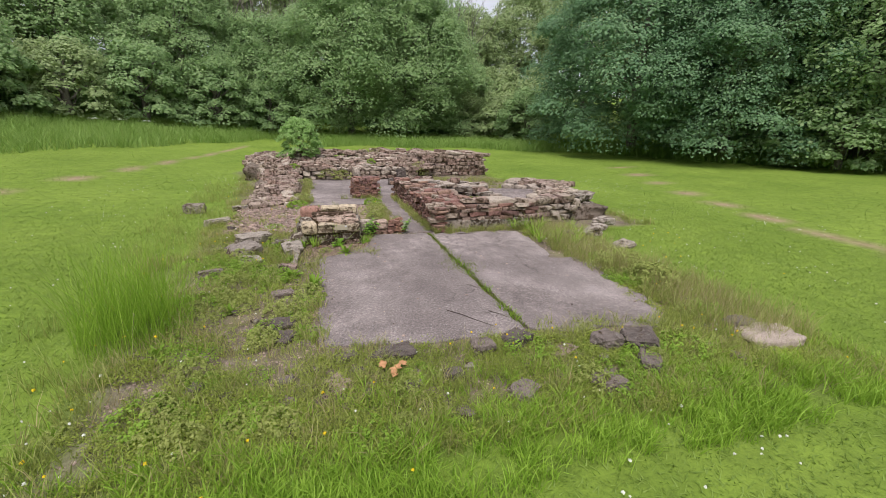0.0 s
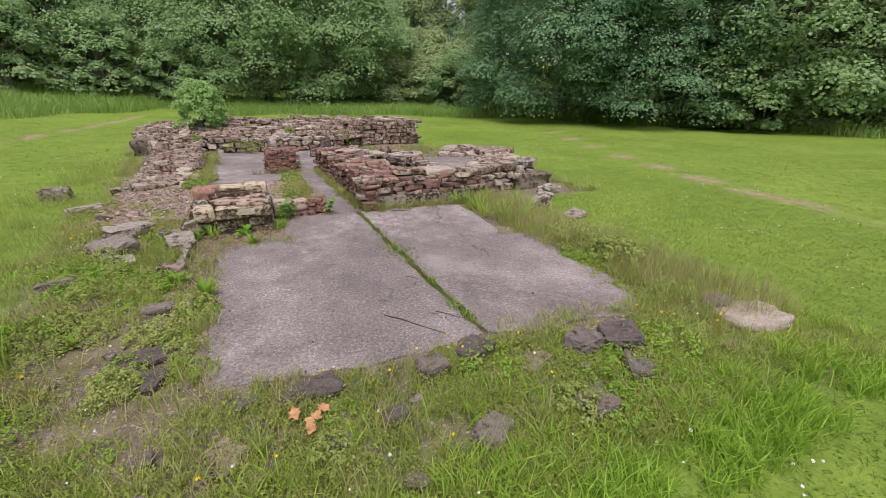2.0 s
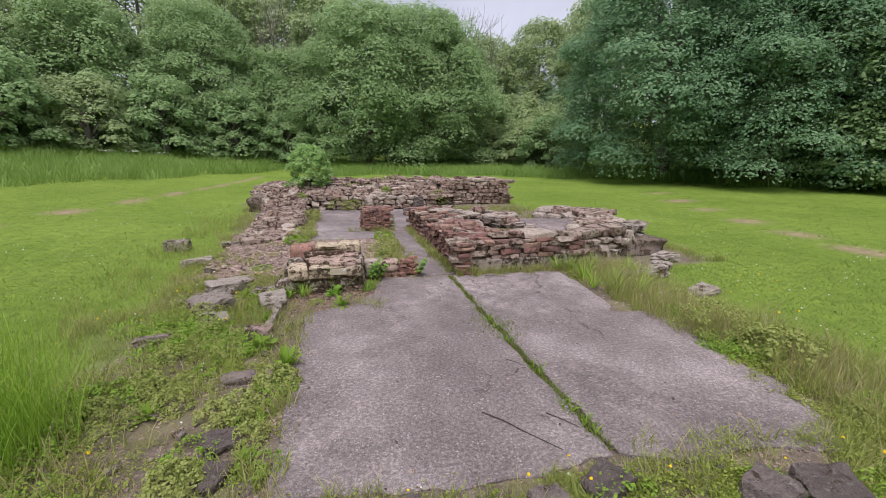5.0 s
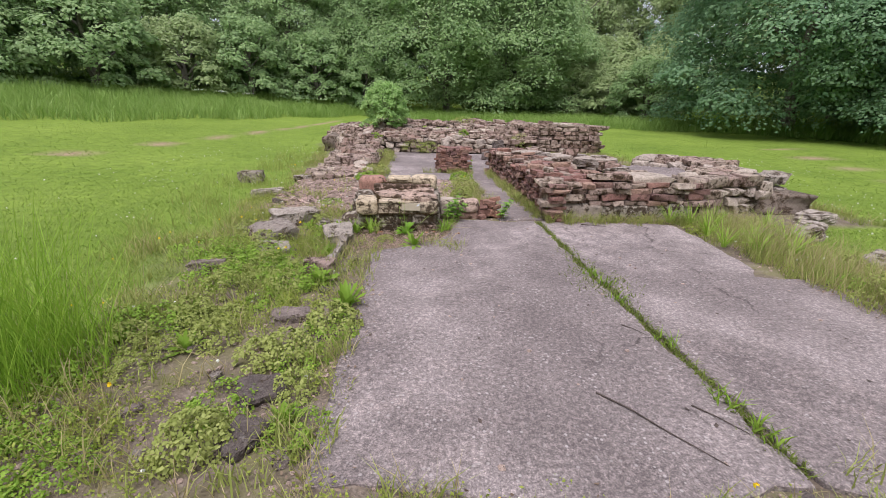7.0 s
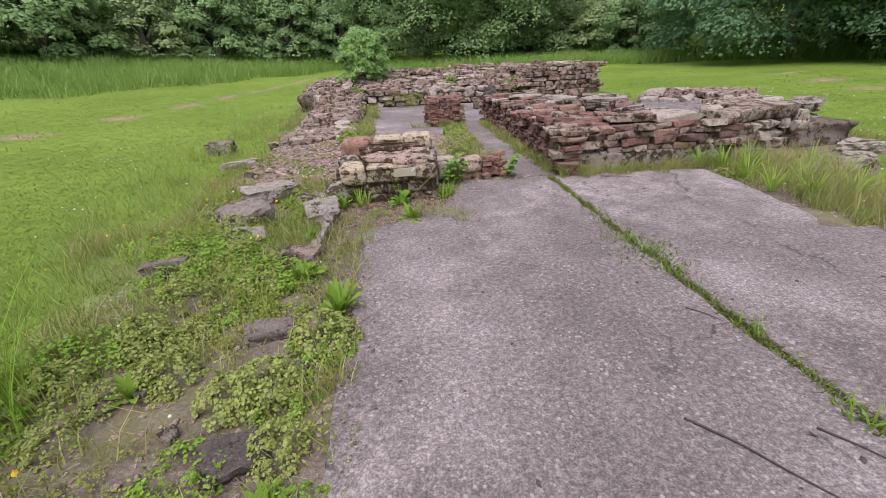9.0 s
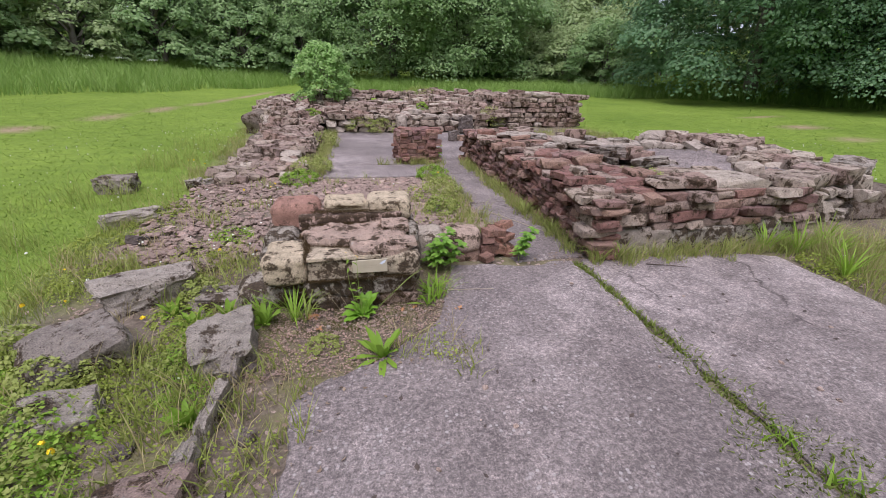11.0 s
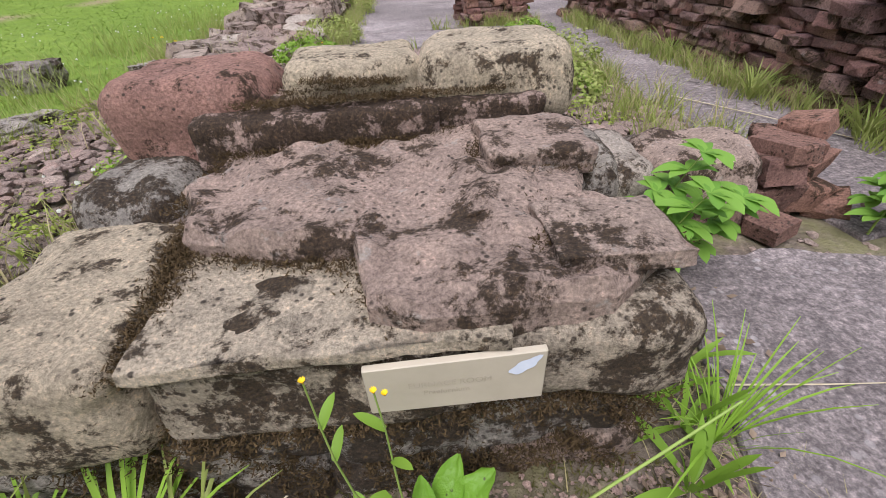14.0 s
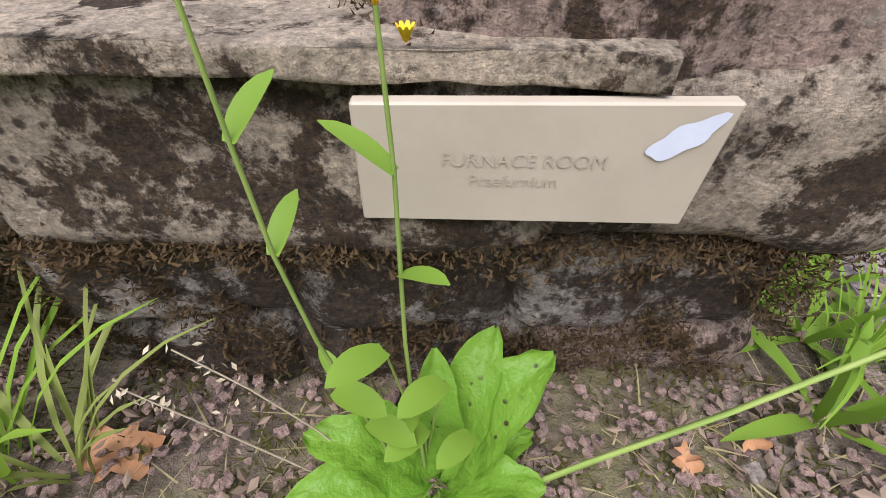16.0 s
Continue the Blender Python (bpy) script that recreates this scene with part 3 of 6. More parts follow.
for (x0, x1, z0, z1, mt) in ((-2.0, -1.8, 0.02, 0.17, M_MOSSY), (-1.82, -1.6, 0.06, 0.175, M_MOSSY), (-1.62, -1.42, 0.05, 0.172, M_MOSSY), (-1.44, -1.215, 0.055, 0.17, M_MOSSY),
                             (-1.86, -1.62, -0.05, 0.065, M_MOSSY), (-1.64, -1.4, -0.06, 0.06, M_MOSSY), (-1.42, -1.19, -0.06, 0.055, M_PINK)):
    block("mossy_stone", x0, x1, -0.372, -0.12, z0, z1, mt, x0 * 10 + z0 * 70, "lichen-spotted stone dark with moss", power=6)
TOP = [(-1.79, -0.2), (-1.66, -0.25), (-1.56, -0.24), (-1.53, -0.35), (-1.47, -0.375), (-1.28, -0.37), (-1.21, -0.31), (-1.2, -0.24), (-1.26, -0.19), (-1.23, -0.1), (-1.2, 0.02), (-1.24, 0.1), (-1.5, 0.12), (-1.8, 0.1), (-1.84, -0.05)]
top_me = prism("pink_slab", rough_outline(TOP, 0.025, 0.008, 4), 0.285, 0.336, M_PINK, 0.012, 0.012)
part("pink_slab", top_me, pedestal, "cracked pink conglomerate slab")
block("pink_stone", -1.37, -1.21, -0.11, 0.06, 0.325, 0.368, M_PINK, 11, "pink stone on the slab")
block("pink_stone", -1.34, -1.19, -0.345, -0.22, 0.325, 0.352, M_PINK, 12, "thin pink stone with a white splash")
block("ledge_stone", -1.86, -1.42, 0.06, 0.3, 0.3, 0.395, M_MOSSPINK, 13, "dark mossy ledge stone")
block("ledge_stone", -1.44, -1.24, 0.07, 0.28, 0.3, 0.395, M_MOSSPINK, 14, "mossy pink ledge stone")
block("red_block", -2.03, -1.735, 0.1, 0.37, 0.27, 0.455, M_REDBLOCK, 15, "pitted red sandstone block", power=5)
block("pale_block", -1.715, -1.45, 0.12, 0.35, 0.34, 0.462, M_CREAM, 16, "pale cream block capped with moss", power=5.5)
block("pale_block", -1.455, -1.165, 0.1, 0.36, 0.33, 0.472, M_CREAM, 17, "pale cream block", power=5)
block("side_stone", -2.1, -1.9, -0.14, 0.16, 0.03, 0.26, M_MOSSY, 18, power=4)
block("side_stone", -2.06, -1.86, -0.05, 0.2, 0.18, 0.33, M_MOSSY, 19, power=4)
block("side_stone", -2.18, -1.96, -0.36, -0.1, -0.03, 0.14, M_MOSSY, 20, power=4)
block("side_stone", -1.26, -1.14, -0.1, 0.3, -0.02, 0.33, M_MOSSY, 21, power=5)
block("back_stone", -2.0, -1.6, 0.25, 0.55, -0.03, 0.3, M_CORE, 22, power=4)
block("back_stone", -1.62, -1.2, 0.25, 0.5, -0.03, 0.34, M_CORE, 23, power=4)

# plaque
PX0, PX1, PZ0, PZ1, PY = -1.547, -1.361, 0.211, 0.286, -0.402
plaque = thing("plaque", "cream plaque with faded lettering and a pale paint blot", "plaque", at=((PX0 + PX1) / 2, PY, PZ0))
bm = bmesh.new()
w, h = (PX1 - PX0) / 2, PZ1 - PZ0
pv = [bm.verts.new(p) for p in ((-w, 0, 0.001), (w - 0.001, 0, 0.0), (w, 0, h), (-w, 0, h - 0.004))]
pf = bm.faces.new(pv)
ext = bmesh.ops.extrude_face_region(bm, geom=[pf])
bmesh.ops.translate(bm, vec=(0, 0.009, 0), verts=[g for g in ext["geom"] if isinstance(g, bmesh.types.BMVert)])
bmesh.ops.recalc_face_normals(bm, faces=bm.faces[:])
bmesh.ops.bevel(bm, geom=bm.edges[:], offset=0.0012, segments=1, affect="EDGES")
part("plate", bm_mesh("plate", bm, M_PLAQUE, False), plaque, "cream plate")


def lettering(text, x, z, size, name="lettering"):
    cu = bpy.data.curves.new(name, "FONT")
    cu.body, cu.size, cu.extrude, cu.align_x = text, size, 0.00005, "LEFT"
    tmp = bpy.data.objects.new(name, cu)
    me = bpy.data.meshes.new_from_object(tmp)
    me.materials.append(M_INK)
    ob = part(name, me, plaque, "faded engraved words")
    ob.location, ob.rotation_euler = (x, -0.0008, z), (radians(90), 0, 0)
    return ob


lettering("FURNACE ROOM", -0.05, 0.0385, 0.0112)
lettering("Praefurnium", -0.035, 0.0265, 0.0098)
blot = bmesh.new()
ring = []
for i in range(28):
    a = i / 28 * math.tau
    r = 1 + 0.12 * math.sin(2 * a + 1) + 0.1 * math.sin(5 * a) + 0.35 * max(0.0, math.cos(a - 0.3)) ** 12
    bx, bz = 0.0155 * r * math.cos(a), 0.0085 * r * math.sin(a)
    ring.append(blot.verts.new((0.069 + bx * 0.86 - bz * 0.5, -0.0012, 0.056 + bx * 0.5 + bz * 0.86)))
blot.faces.new(ring)
part("paint_blot", bm_mesh("paint_blot", blot, M_PAINT, False), plaque, "pale bluish white paint blot")

# low wall beside the pedestal
low_wall = thing("low_wall", "low broken wall of pale stones and red brick ends", "wall")
for args in (((-1.13, -0.93, 0.13, 0.42, -0.03, 0.215), M_PALE), ((-0.93, -0.67, 0.14, 0.38, 0.05, 0.205), M_PINK), ((-0.9, -0.66, 0.15, 0.4, -0.05, 0.08), M_RED),
             ((-1.15, -0.7, 0.3, 0.6, -0.05, 0.1), M_CORE)):
    (x0, x1, y0, y1, z0, z1), mt = args
    block("stone", x0, x1, y0, y1, z0, z1, mt, x0 * 13, parent=low_wall, power=4.5, rough=0.012, cuts=9)

for x, y, z, sx, sy, sz, rz in ((-0.61, 0.26, 0.05, 0.14, 0.2, 0.1, 5), (-0.6, 0.25, 0.13, 0.1, 0.2, 0.07, -12), (-0.5, 0.28, 0.04, 0.17, 0.2, 0.08, 14), (-0.48, 0.3, 0.1, 0.14, 0.16, 0.05, 30), (-0.52, 0.3, 0.15, 0.15, 0.13, 0.06, -20), (-0.6, 0.22, 0.175, 0.08, 0.14, 0.05, 8), (-0.46, 0.32, 0.19, 0.1, 0.11, 0.05, 35), (-0.43, 0.2, 0.02, 0.09, 0.1, 0.05, 50), (-0.64, 0.12, 0.02, 0.08, 0.09, 0.05, 20)):
    put_stone(low_wall, S_BRICK, x, y, z, sx, sy, sz, rz, 9, "brick")

# ---------------- coursed walls ----------------
def course_face(parent, x0, y0, x1, y1, z0, z1, h, length, depth, meshes, jitter=0.012, skip=0.0):
    """Courses of stones along a face from (x0, y0) to (x1, y1); the face looks to the right of that way."""
    dx, dy = x1 - x0, y1 - y0
    run = math.hypot(dx, dy)
    ux, uy = dx / run, dy / run
    rz = math.degrees(math.atan2(dy, dx))
    z = z0
    while z < z1 - 0.3 * h:
        ch = h * rng.uniform(0.8, 1.25)
        s = -rng.uniform(0, length * 0.5)
        while s < run:
            ln = length * rng.uniform(0.55, 1.5)
            mid = min(max(s + ln / 2, 0.02), run - 0.02)
            if rng.random() > skip:
                dp = depth * rng.uniform(0.8, 1.15)
                off = dp / 2 + rng.normal(0, jitter)
                put_stone(parent, meshes, x0 + ux * mid - uy * off, y0 + uy * mid + ux * off, z + ch / 2, ln * 1.0, dp, ch * 1.02, rz + rng.normal(0, 3), 2.5)
            s += ln * 0.99
        z += ch * 0.97


def top_stones(parent, poly, z, size, thick, meshes, zvar=0.02, gap=0.9):
    """Flat stones laid over a rectangle (x0, x1, y0, y1)."""
    x0, x1, y0, y1 = poly
    y = y0
    while y < y1:
        d = size * rng.uniform(0.6, 1.0)
        x = x0 + rng.uniform(-0.5, 0) * size
        while x < x1:
            w = size * rng.uniform(0.6, 1.4)
            if x + w / 2 > x0:
                put_stone(parent, meshes, x + w / 2, y + d / 2, z + rng.normal(0, zvar), w * 1.03, d * 1.05, thick * rng.uniform(0.7, 1.3), rng.normal(0, 12), 4)
            x += w * gap
        y += d * gap


def core(parent, x0, x1, y0, y1, z1, seed, z0=-0.05):
    return block("wall_core", x0, x1, y0, y1, z0, z1, M_CORE, seed, parent=parent, power=12, rough=0.01, cuts=6)


side_wall = thing("ruined_wall", "ruined low wall of thin red sandstone with flat rubble top", "wall")
core(side_wall, 0.22, 0.9, 0.2, 3.9, 0.4, 31)
core(side_wall, 0.85, 1.95, 0.25, 0.9, 0.36, 32)
core(side_wall, 0.85, 1.9, 0.85, 3.3, 0.27, 33)
course_face(side_wall, 0.1, 3.95, 0.12, 0.05, 0.0, 0.43, 0.044, 0.15, 0.2, S_RED, 0.022)
course_face(side_wall, 0.95, 3.95, 0.1, 3.95, 0.0, 0.4, 0.07, 0.2, 0.2, S_RED)
course_face(side_wall, 0.1, 0.02, 1.95, 0.12, 0.17, 0.43, 0.075, 0.24, 0.26, S_RUBBLE + S_RED[:5], 0.026)
block("plinth", 0.16, 0.75, 0.07, 0.4, -0.05, 0.19, M_PALE, 41, "pale mortared footing", parent=side_wall, power=14, rough=0.008, cuts=11)
block("plinth", 0.72, 1.35, 0.08, 0.4, -0.05, 0.18, M_MOSSY, 42, "mossy mortared footing", parent=side_wall, power=14, rough=0.008, cuts=11)
block("plinth", 1.3, 1.9, 0.12, 0.45, -0.05, 0.19, M_MOSSY, 43, "mossy mortared footing", parent=side_wall, power=14, rough=0.008, cuts=11)
top_stones(side_wall, (0.12, 0.72, 0.15, 3.9), 0.42, 0.19, 0.06, S_RED + S_RUBBLE[:4], 0.03)
top_stones(side_wall, (0.7, 1.9, 0.15, 0.62), 0.41, 0.26, 0.07, S_RUBBLE, 0.035)
top_stones(side_wall, (0.75, 1.9, 1.5, 3.2), 0.35, 0.27, 0.13, S_RUBBLE + S_LEDGE, 0.06)
top_stones(side_wall, (0.75, 1.8, 0.65, 1.5), 0.29, 0.26, 0.09, S_RUBBLE, 0.03, 1.15)
for x, y, sx, sy in ((1.42, 0.36, 0.55, 0.42), (0.62, 3.1, 0.5, 0.4), (1.05, 2.5, 0.24, 0.5), (1.5, 2.2, 0.6, 0.35)):
    put_stone(side_wall, S_PALE, x, y, 0.475, sx, sy, 0.075, rng.uniform(-10, 10), 2, "cap_stone")

# lower yard wall to the right of it
yard_wall = thing("ruined_wall", "low tumbled boundary wall of lichened pale rubble", "wall")
core(yard_wall, 1.9, 3.9, 0.6, 3.2, 0.24, 51)
part("mortar_bed", prism("mortar_bed", rough_outline([(1.85, 0.5), (3.0, 0.75), (3.2, 2.6), (1.9, 2.9)], 0.1, 0.04, 3), 0.1, 0.3, M_CONCRETE, 0.02, 0.02), yard_wall, "worn concrete bed")
course_face(yard_wall, 1.92, 0.18, 3.0, 0.55, 0.0, 0.4, 0.13, 0.3, 0.3, S_PALE + S_RUBBLE, 0.03)
course_face(yard_wall, 2.95, 0.5, 3.85, 1.0, 0.0, 0.42, 0.16, 0.35, 0.4, S_LEDGE, 0.04)
for i in range(70):
    t = rng.uniform(0, 1)
    x, y = 2.9 + 1.2 * t + rng.normal(0, 0.2), 0.85 + 2.2 * t + rng.normal(0, 0.25)
    put_stone(yard_wall, S_PALE + S_RUBBLE, x, y, 0.22 + rng.uniform(0, 0.14), rng.uniform(0.18, 0.45), rng.uniform(0.15, 0.35), rng.uniform(0.1, 0.2), rng.uniform(0, 180), 8)
for i in range(26):
    put_stone(yard_wall, S_PALE + S_RUBBLE, 3.9 + rng.normal(0, 0.5), 3.6 + rng.normal(0, 0.35), 0.16 + rng.uniform(0, 0.16), rng.uniform(0.2, 0.5), rng.uniform(0.2, 0.4), rng.uniform(0.12, 0.22), rng.uniform(0, 180), 8)

# brick pillar
pillar = thing("brick_pillar", "square stub of thin red bricks on the concrete floor", "pillar")
core(pillar, -0.87, -0.42, 3.74, 4.2, 0.42, 61, 0.0)
for a in ((-0.91, 3.7, -0.38, 3.7), (-0.38, 3.7, -0.38, 4.24), (-0.38, 4.24, -0.91, 4.24), (-0.91, 4.24, -0.91, 3.7)):
    course_face(pillar, *a, 0.0, 0.43, 0.05, 0.17, 0.13, S_RED + S_BRICK, 0.01)
top_stones(pillar, (-0.86, -0.43, 3.74, 4.2), 0.44, 0.2, 0.05, S_RED, 0.008)

# far wall
far_wall = thing("ruined_wall", "broad ruined rubble wall stepping up behind the floor", "wall")
core(far_wall, -2.2, 1.5, 7.5, 9.9, 0.3, 71)
core(far_wall, -2.5, 3.9, 8.6, 10.0, 0.55, 72)
core(far_wall, 1.7, 4.1, 8.25, 10.0, 0.68, 73)
course_face(far_wall, -2.1, 7.35, 1.4, 7.35, 0.0, 0.36, 0.12, 0.3, 0.28, S_RUBBLE + S_PALE, 0.03)
course_face(far_wall, -2.3, 8.35, 2.2, 8.35, 0.3, 0.56, 0.1, 0.32, 0.3, S_RUBBLE + S_PALE, 0.05)
course_face(far_wall, 1.9, 8.1, 4.2, 8.2, 0.0, 0.72, 0.115, 0.34, 0.32, S_RUBBLE + S_PALE[:2], 0.02)
course_face(far_wall, 4.2, 8.2, 4.25, 10.0, 0.0, 0.72, 0.13, 0.36, 0.32, S_RUBBLE, 0.03)
top_stones(far_wall, (1.9, 4.15, 8.2, 10.0), 0.74, 0.42, 0.12, S_RUBBLE + S_PALE[:2], 0.035)
for i in range(280):
    x, y = rng.uniform(-2.5, 2.2), rng.uniform(7.45, 10.0)
    z = 0.36 + 0.16 * (y - 7.4) + rng.normal(0, 0.035) + 0.05 * fbm(x, y, 1.2)
    put_stone(far_wall, S_RUBBLE + S_PALE[:2], x, min(y, 10), z - 0.02, rng.uniform(0.2, 0.5), rng.uniform(0.18, 0.35), rng.uniform(0.08, 0.16), rng.normal(0, 25), 6)
put_stone(far_wall, S_PALE, -0.55, 7.2, 0.2, 0.24, 0.2, 0.42, 5, 2, "upright_stone")
put_stone(far_wall, S_DARK, 0.85, 7.0, 0.2, 0.32, 0.3, 0.42, 5, 2, "upright_stone")
put_stone(far_wall, S_DARK, 0.35, 5.9, 0.1, 0.2, 0.22, 0.26, 15, 2, "stone")

# left tumbled wall
left_wall = thing("ruined_wall", "tumbled line of pinkish rubble stones along the floor", "wall")
core(left_wall, -3.9, -2.4, 7.4, 10.6, 0.4, 81)
core(left_wall, -3.3, -2.35, 5.0, 7.6, 0.2, 82)
for i in range(300):
    y = 2.7 + 9.0 * rng.random() ** 0.85
    t = (y - 2.7) / 9
    lo, hi = -3.15 - 1.3 * max(0, t - 0.35) / 0.65, -2.3 + 0.0 * t
    if y > 8.6:
        hi = -2.4
    f = rng.random()
    x = lo + (hi - lo) * f
    top = 0.06 + 0.5 * min(1, max(0, (y - 3.0) / 5.0)) * (1 - 0.55 * abs(2 * f - 1) ** 2)
    put_stone(left_wall, S_RUBBLE + S_PALE[:2], x, y, max(0.02, top - rng.uniform(0.0, 0.12)), rng.uniform(0.18, 0.48), rng.uniform(0.16, 0.36), rng.uniform(0.1, 0.2), rng.uniform(0, 180), 11)

# ---------------- loose stones ----------------
LOOSE = [  # x, y, sx, sy, sz, turn, kind
    (-1.25, -3.7, 0.38, 0.18, 0.16, -8, "dark"), (-0.54, -3.8, 0.2, 0.18, 0.2, 10, "dark"), (-0.23, -3.76, 0.28, 0.2, 0.24, 30, "dark"),
    (0.48, -4.0, 0.27, 0.22, 0.22, 20, "dark"), (0.76, -4.05, 0.3, 0.24, 0.22, -20, "dark"), (0.16, -4.47, 0.24, 0.22, 0.16, 10, "dark"),
    (0.64, -4.32, 0.23, 0.18, 0.14, 50, "dark"), (-0.45, -4.37, 0.25, 0.2, 0.14, 40, "dark"), (0.07, -3.97, 0.28, 0.2, 0.06, 20, "rubble"),
    (-0.88, -4.08, 0.17, 0.14, 0.13, 10, "dark"), (-1.19, -4.15, 0.14, 0.14, 0.1, 0, "dark"), (-0.73, -3.98, 0.09, 0.08, 0.08, 0, "ledge"),
    (-1.72, -4.02, 0.27, 0.2, 0.07, 30, "rubble"), (-2.1, -2.95, 0.22, 0.18, 0.14, 30, "dark"), (-2.09, -3.24, 0.2, 0.16, 0.12, 60, "dark"),
    (-3.0, -1.46, 0.3, 0.2, 0.2, 20, "dark"), (-1.6, -3.66, 0.18, 0.14, 0.1, 20, "dark"), (1.98, -3.96, 0.31, 0.24, 0.18, 20, "dark"), (2.0, -4.22, 0.48, 0.4, 0.15, -25, "flat"),
    (-2.15, -2.27, 0.26, 0.16, 0.13, 15, "dark"), (-2.16, -1.52, 0.3, 0.22, 0.2, 10, "rubble"), (-2.06, -0.78, 0.07, 0.34, 0.2, 3, "ledge"), (-2.07, -1.12, 0.07, 0.32, 0.18, -3, "ledge"), (-2.08, -1.4, 0.08, 0.24, 0.16, 4, "ledge"),
    (-2.72, -0.08, 0.55, 0.32, 0.3, 32, "ledge"), (-2.74, -0.66, 0.42, 0.44, 0.34, 40, "ledge"), (-2.62, -1.05, 0.3, 0.26, 0.18, 20, "ledge"), (-2.28, -0.18, 0.36, 0.24, 0.16, 12, "ledge"), (-2.14, -0.68, 0.3, 0.42, 0.28, 12, "darkledge"),
    (-3.48, 1.46, 0.58, 0.3, 0.22, 35, "ledge"), (-4.12, 2.62, 0.42, 0.3, 0.32, 8, "ledge"), (-3.36, 2.68, 0.22, 0.2, 0.18, 20, "ledge"), (-3.2, 2.7, 0.16, 0.16, 0.14, 50, "ledge"),
    (-3.16, 0.82, 0.14, 0.13, 0.13, 0, "dark"), (-2.95, 0.56, 0.32, 0.2, 0.06, 15, "rubble"), (-2.6, 0.25, 0.3, 0.2, 0.08, 25, "rubble"),
    (2.86, -1.25, 0.4, 0.26, 0.15, 20, "ledge"), (2.25, -0.6, 0.34, 0.28, 0.22, 60, "ledge"), (2.75, -0.45, 0.5, 0.3, 0.2, 10, "ledge"), (3.15, -0.15, 0.4, 0.3, 0.2, 30, "ledge"), (3.5, 0.15, 0.55, 0.35, 0.24, 20, "ledge"),
]
KINDS = {"ledge": (S_LEDGE, "lichened grey ledge stone set in the weedy edge"), "darkledge": (craggy_set("dark_ledge", M_LEDGE, 2, 0.1), "dark layered rock beside the pedestal"), "dark": (S_DARK, "dark rough slag-like stone among weeds"), "rubble": (craggy_set("sunk_stone", M_RUBBLE, 5, 0.06), "pinkish stone half sunk in the earth"), "flat": ([rounded_stone("flat_stone", 8, M_FLAT, 5, 4.0, 0.12, 0.04)], "large flat pinkish pale stone on the grass")}
for x, y, sx, sy, sz, rz, k in LOOSE:
    ob = put_stone(None, KINDS[k][0], x, y, ground_z(x, y) + 0.08 * sz + (0.02 if k == "flat" else 0), sx, sy, sz, rz, 6, "loose_stone")
    tagged(ob, KINDS[k][1], "stone", "loose stones round the floor")


def joined_pebbles(name, parent, pts, sizes, meshes, label):
    """Many pebbles in one mesh."""
    bank = []
    for me in meshes:
        v = np.zeros(len(me.vertices) * 3)
        me.vertices.foreach_get("co", v)
        f = np.array([list(p.vertices) for p in me.polygons if len(p.vertices) == 3])
        bank.append((v.reshape(-1, 3), f))
    vs, fs, n = [], [], 0
    for p, s in zip(pts, sizes):
        v, f = bank[rng.integers(len(bank))]
        a = rng.uniform(0, math.tau)
        q = v * np.array([s, s * rng.uniform(0.6, 0.9), s * rng.uniform(0.35, 0.6)]) / 2
        q = np.stack([q[:, 0] * math.cos(a) - q[:, 1] * math.sin(a), q[:, 0] * math.sin(a) + q[:, 1] * math.cos(a), q[:, 2]], 1) + p
        vs.append(q)
        fs.append(f + n)
        n += len(v)
    me = arrays_to_mesh(name, np.concatenate(vs), np.concatenate(fs), meshes[0].materials[0])
    ob = new(name, me)
    ob.parent = parent
    return tagged(ob, label, kind="stuff")


rubble_floor = thing("rubble_floor", "bed of small pink cobbles and grit beside the passage", "cobbles", kind="structure")
spots = []
while len(spots) < 6500:
    x, y = rng.uniform(-3.3, -0.42), rng.uniform(0.35, 3.0)
    if (y < 0.75 and -2.2 < x < -0.4) or (x < -2.2 and rng.random() < 0.55) or (y > 2.75 and x > -2.0):
        continue
    spots.append((x, y))
for x, y in spots[:300]:
    s = rng.uniform(0.04, 0.1)
    put_stone(rubble_floor, S_COBBLE, x, y, 0.0, s, s * 0.8, s * 0.45, rng.uniform(0, 180), 8, "cobble")
rest = np.array([(x, y, 0.0) for x, y in spots[300:]])
joined_pebbles("cobbles", rubble_floor, rest, rng.uniform(0.02, 0.07, len(rest)), S_COBBLE, "small pink cobbles and grit")
grit = []
while len(grit) < 5200:
    x, y = rng.uniform(-3.3, 2.5), rng.uniform(-4.5, 0.9)
    inside = (-1.72 < x < 1.5 and -3.45 < y < -0.9) or (-0.7 < x < 1.6 and -1 < y < 0)
    if inside and rng.random() < 0.985:
        continue
    if edge_mask(x, y) < 0.6:
        continue
    grit.append((x, y, max(0.002 if inside else -1, ground_z(x, y))))
joined_pebbles("grit", rubble_floor, np.array(grit), rng.uniform(0.008, 0.035, len(grit)), S_COBBLE, "loose grit and crumbs of stone")


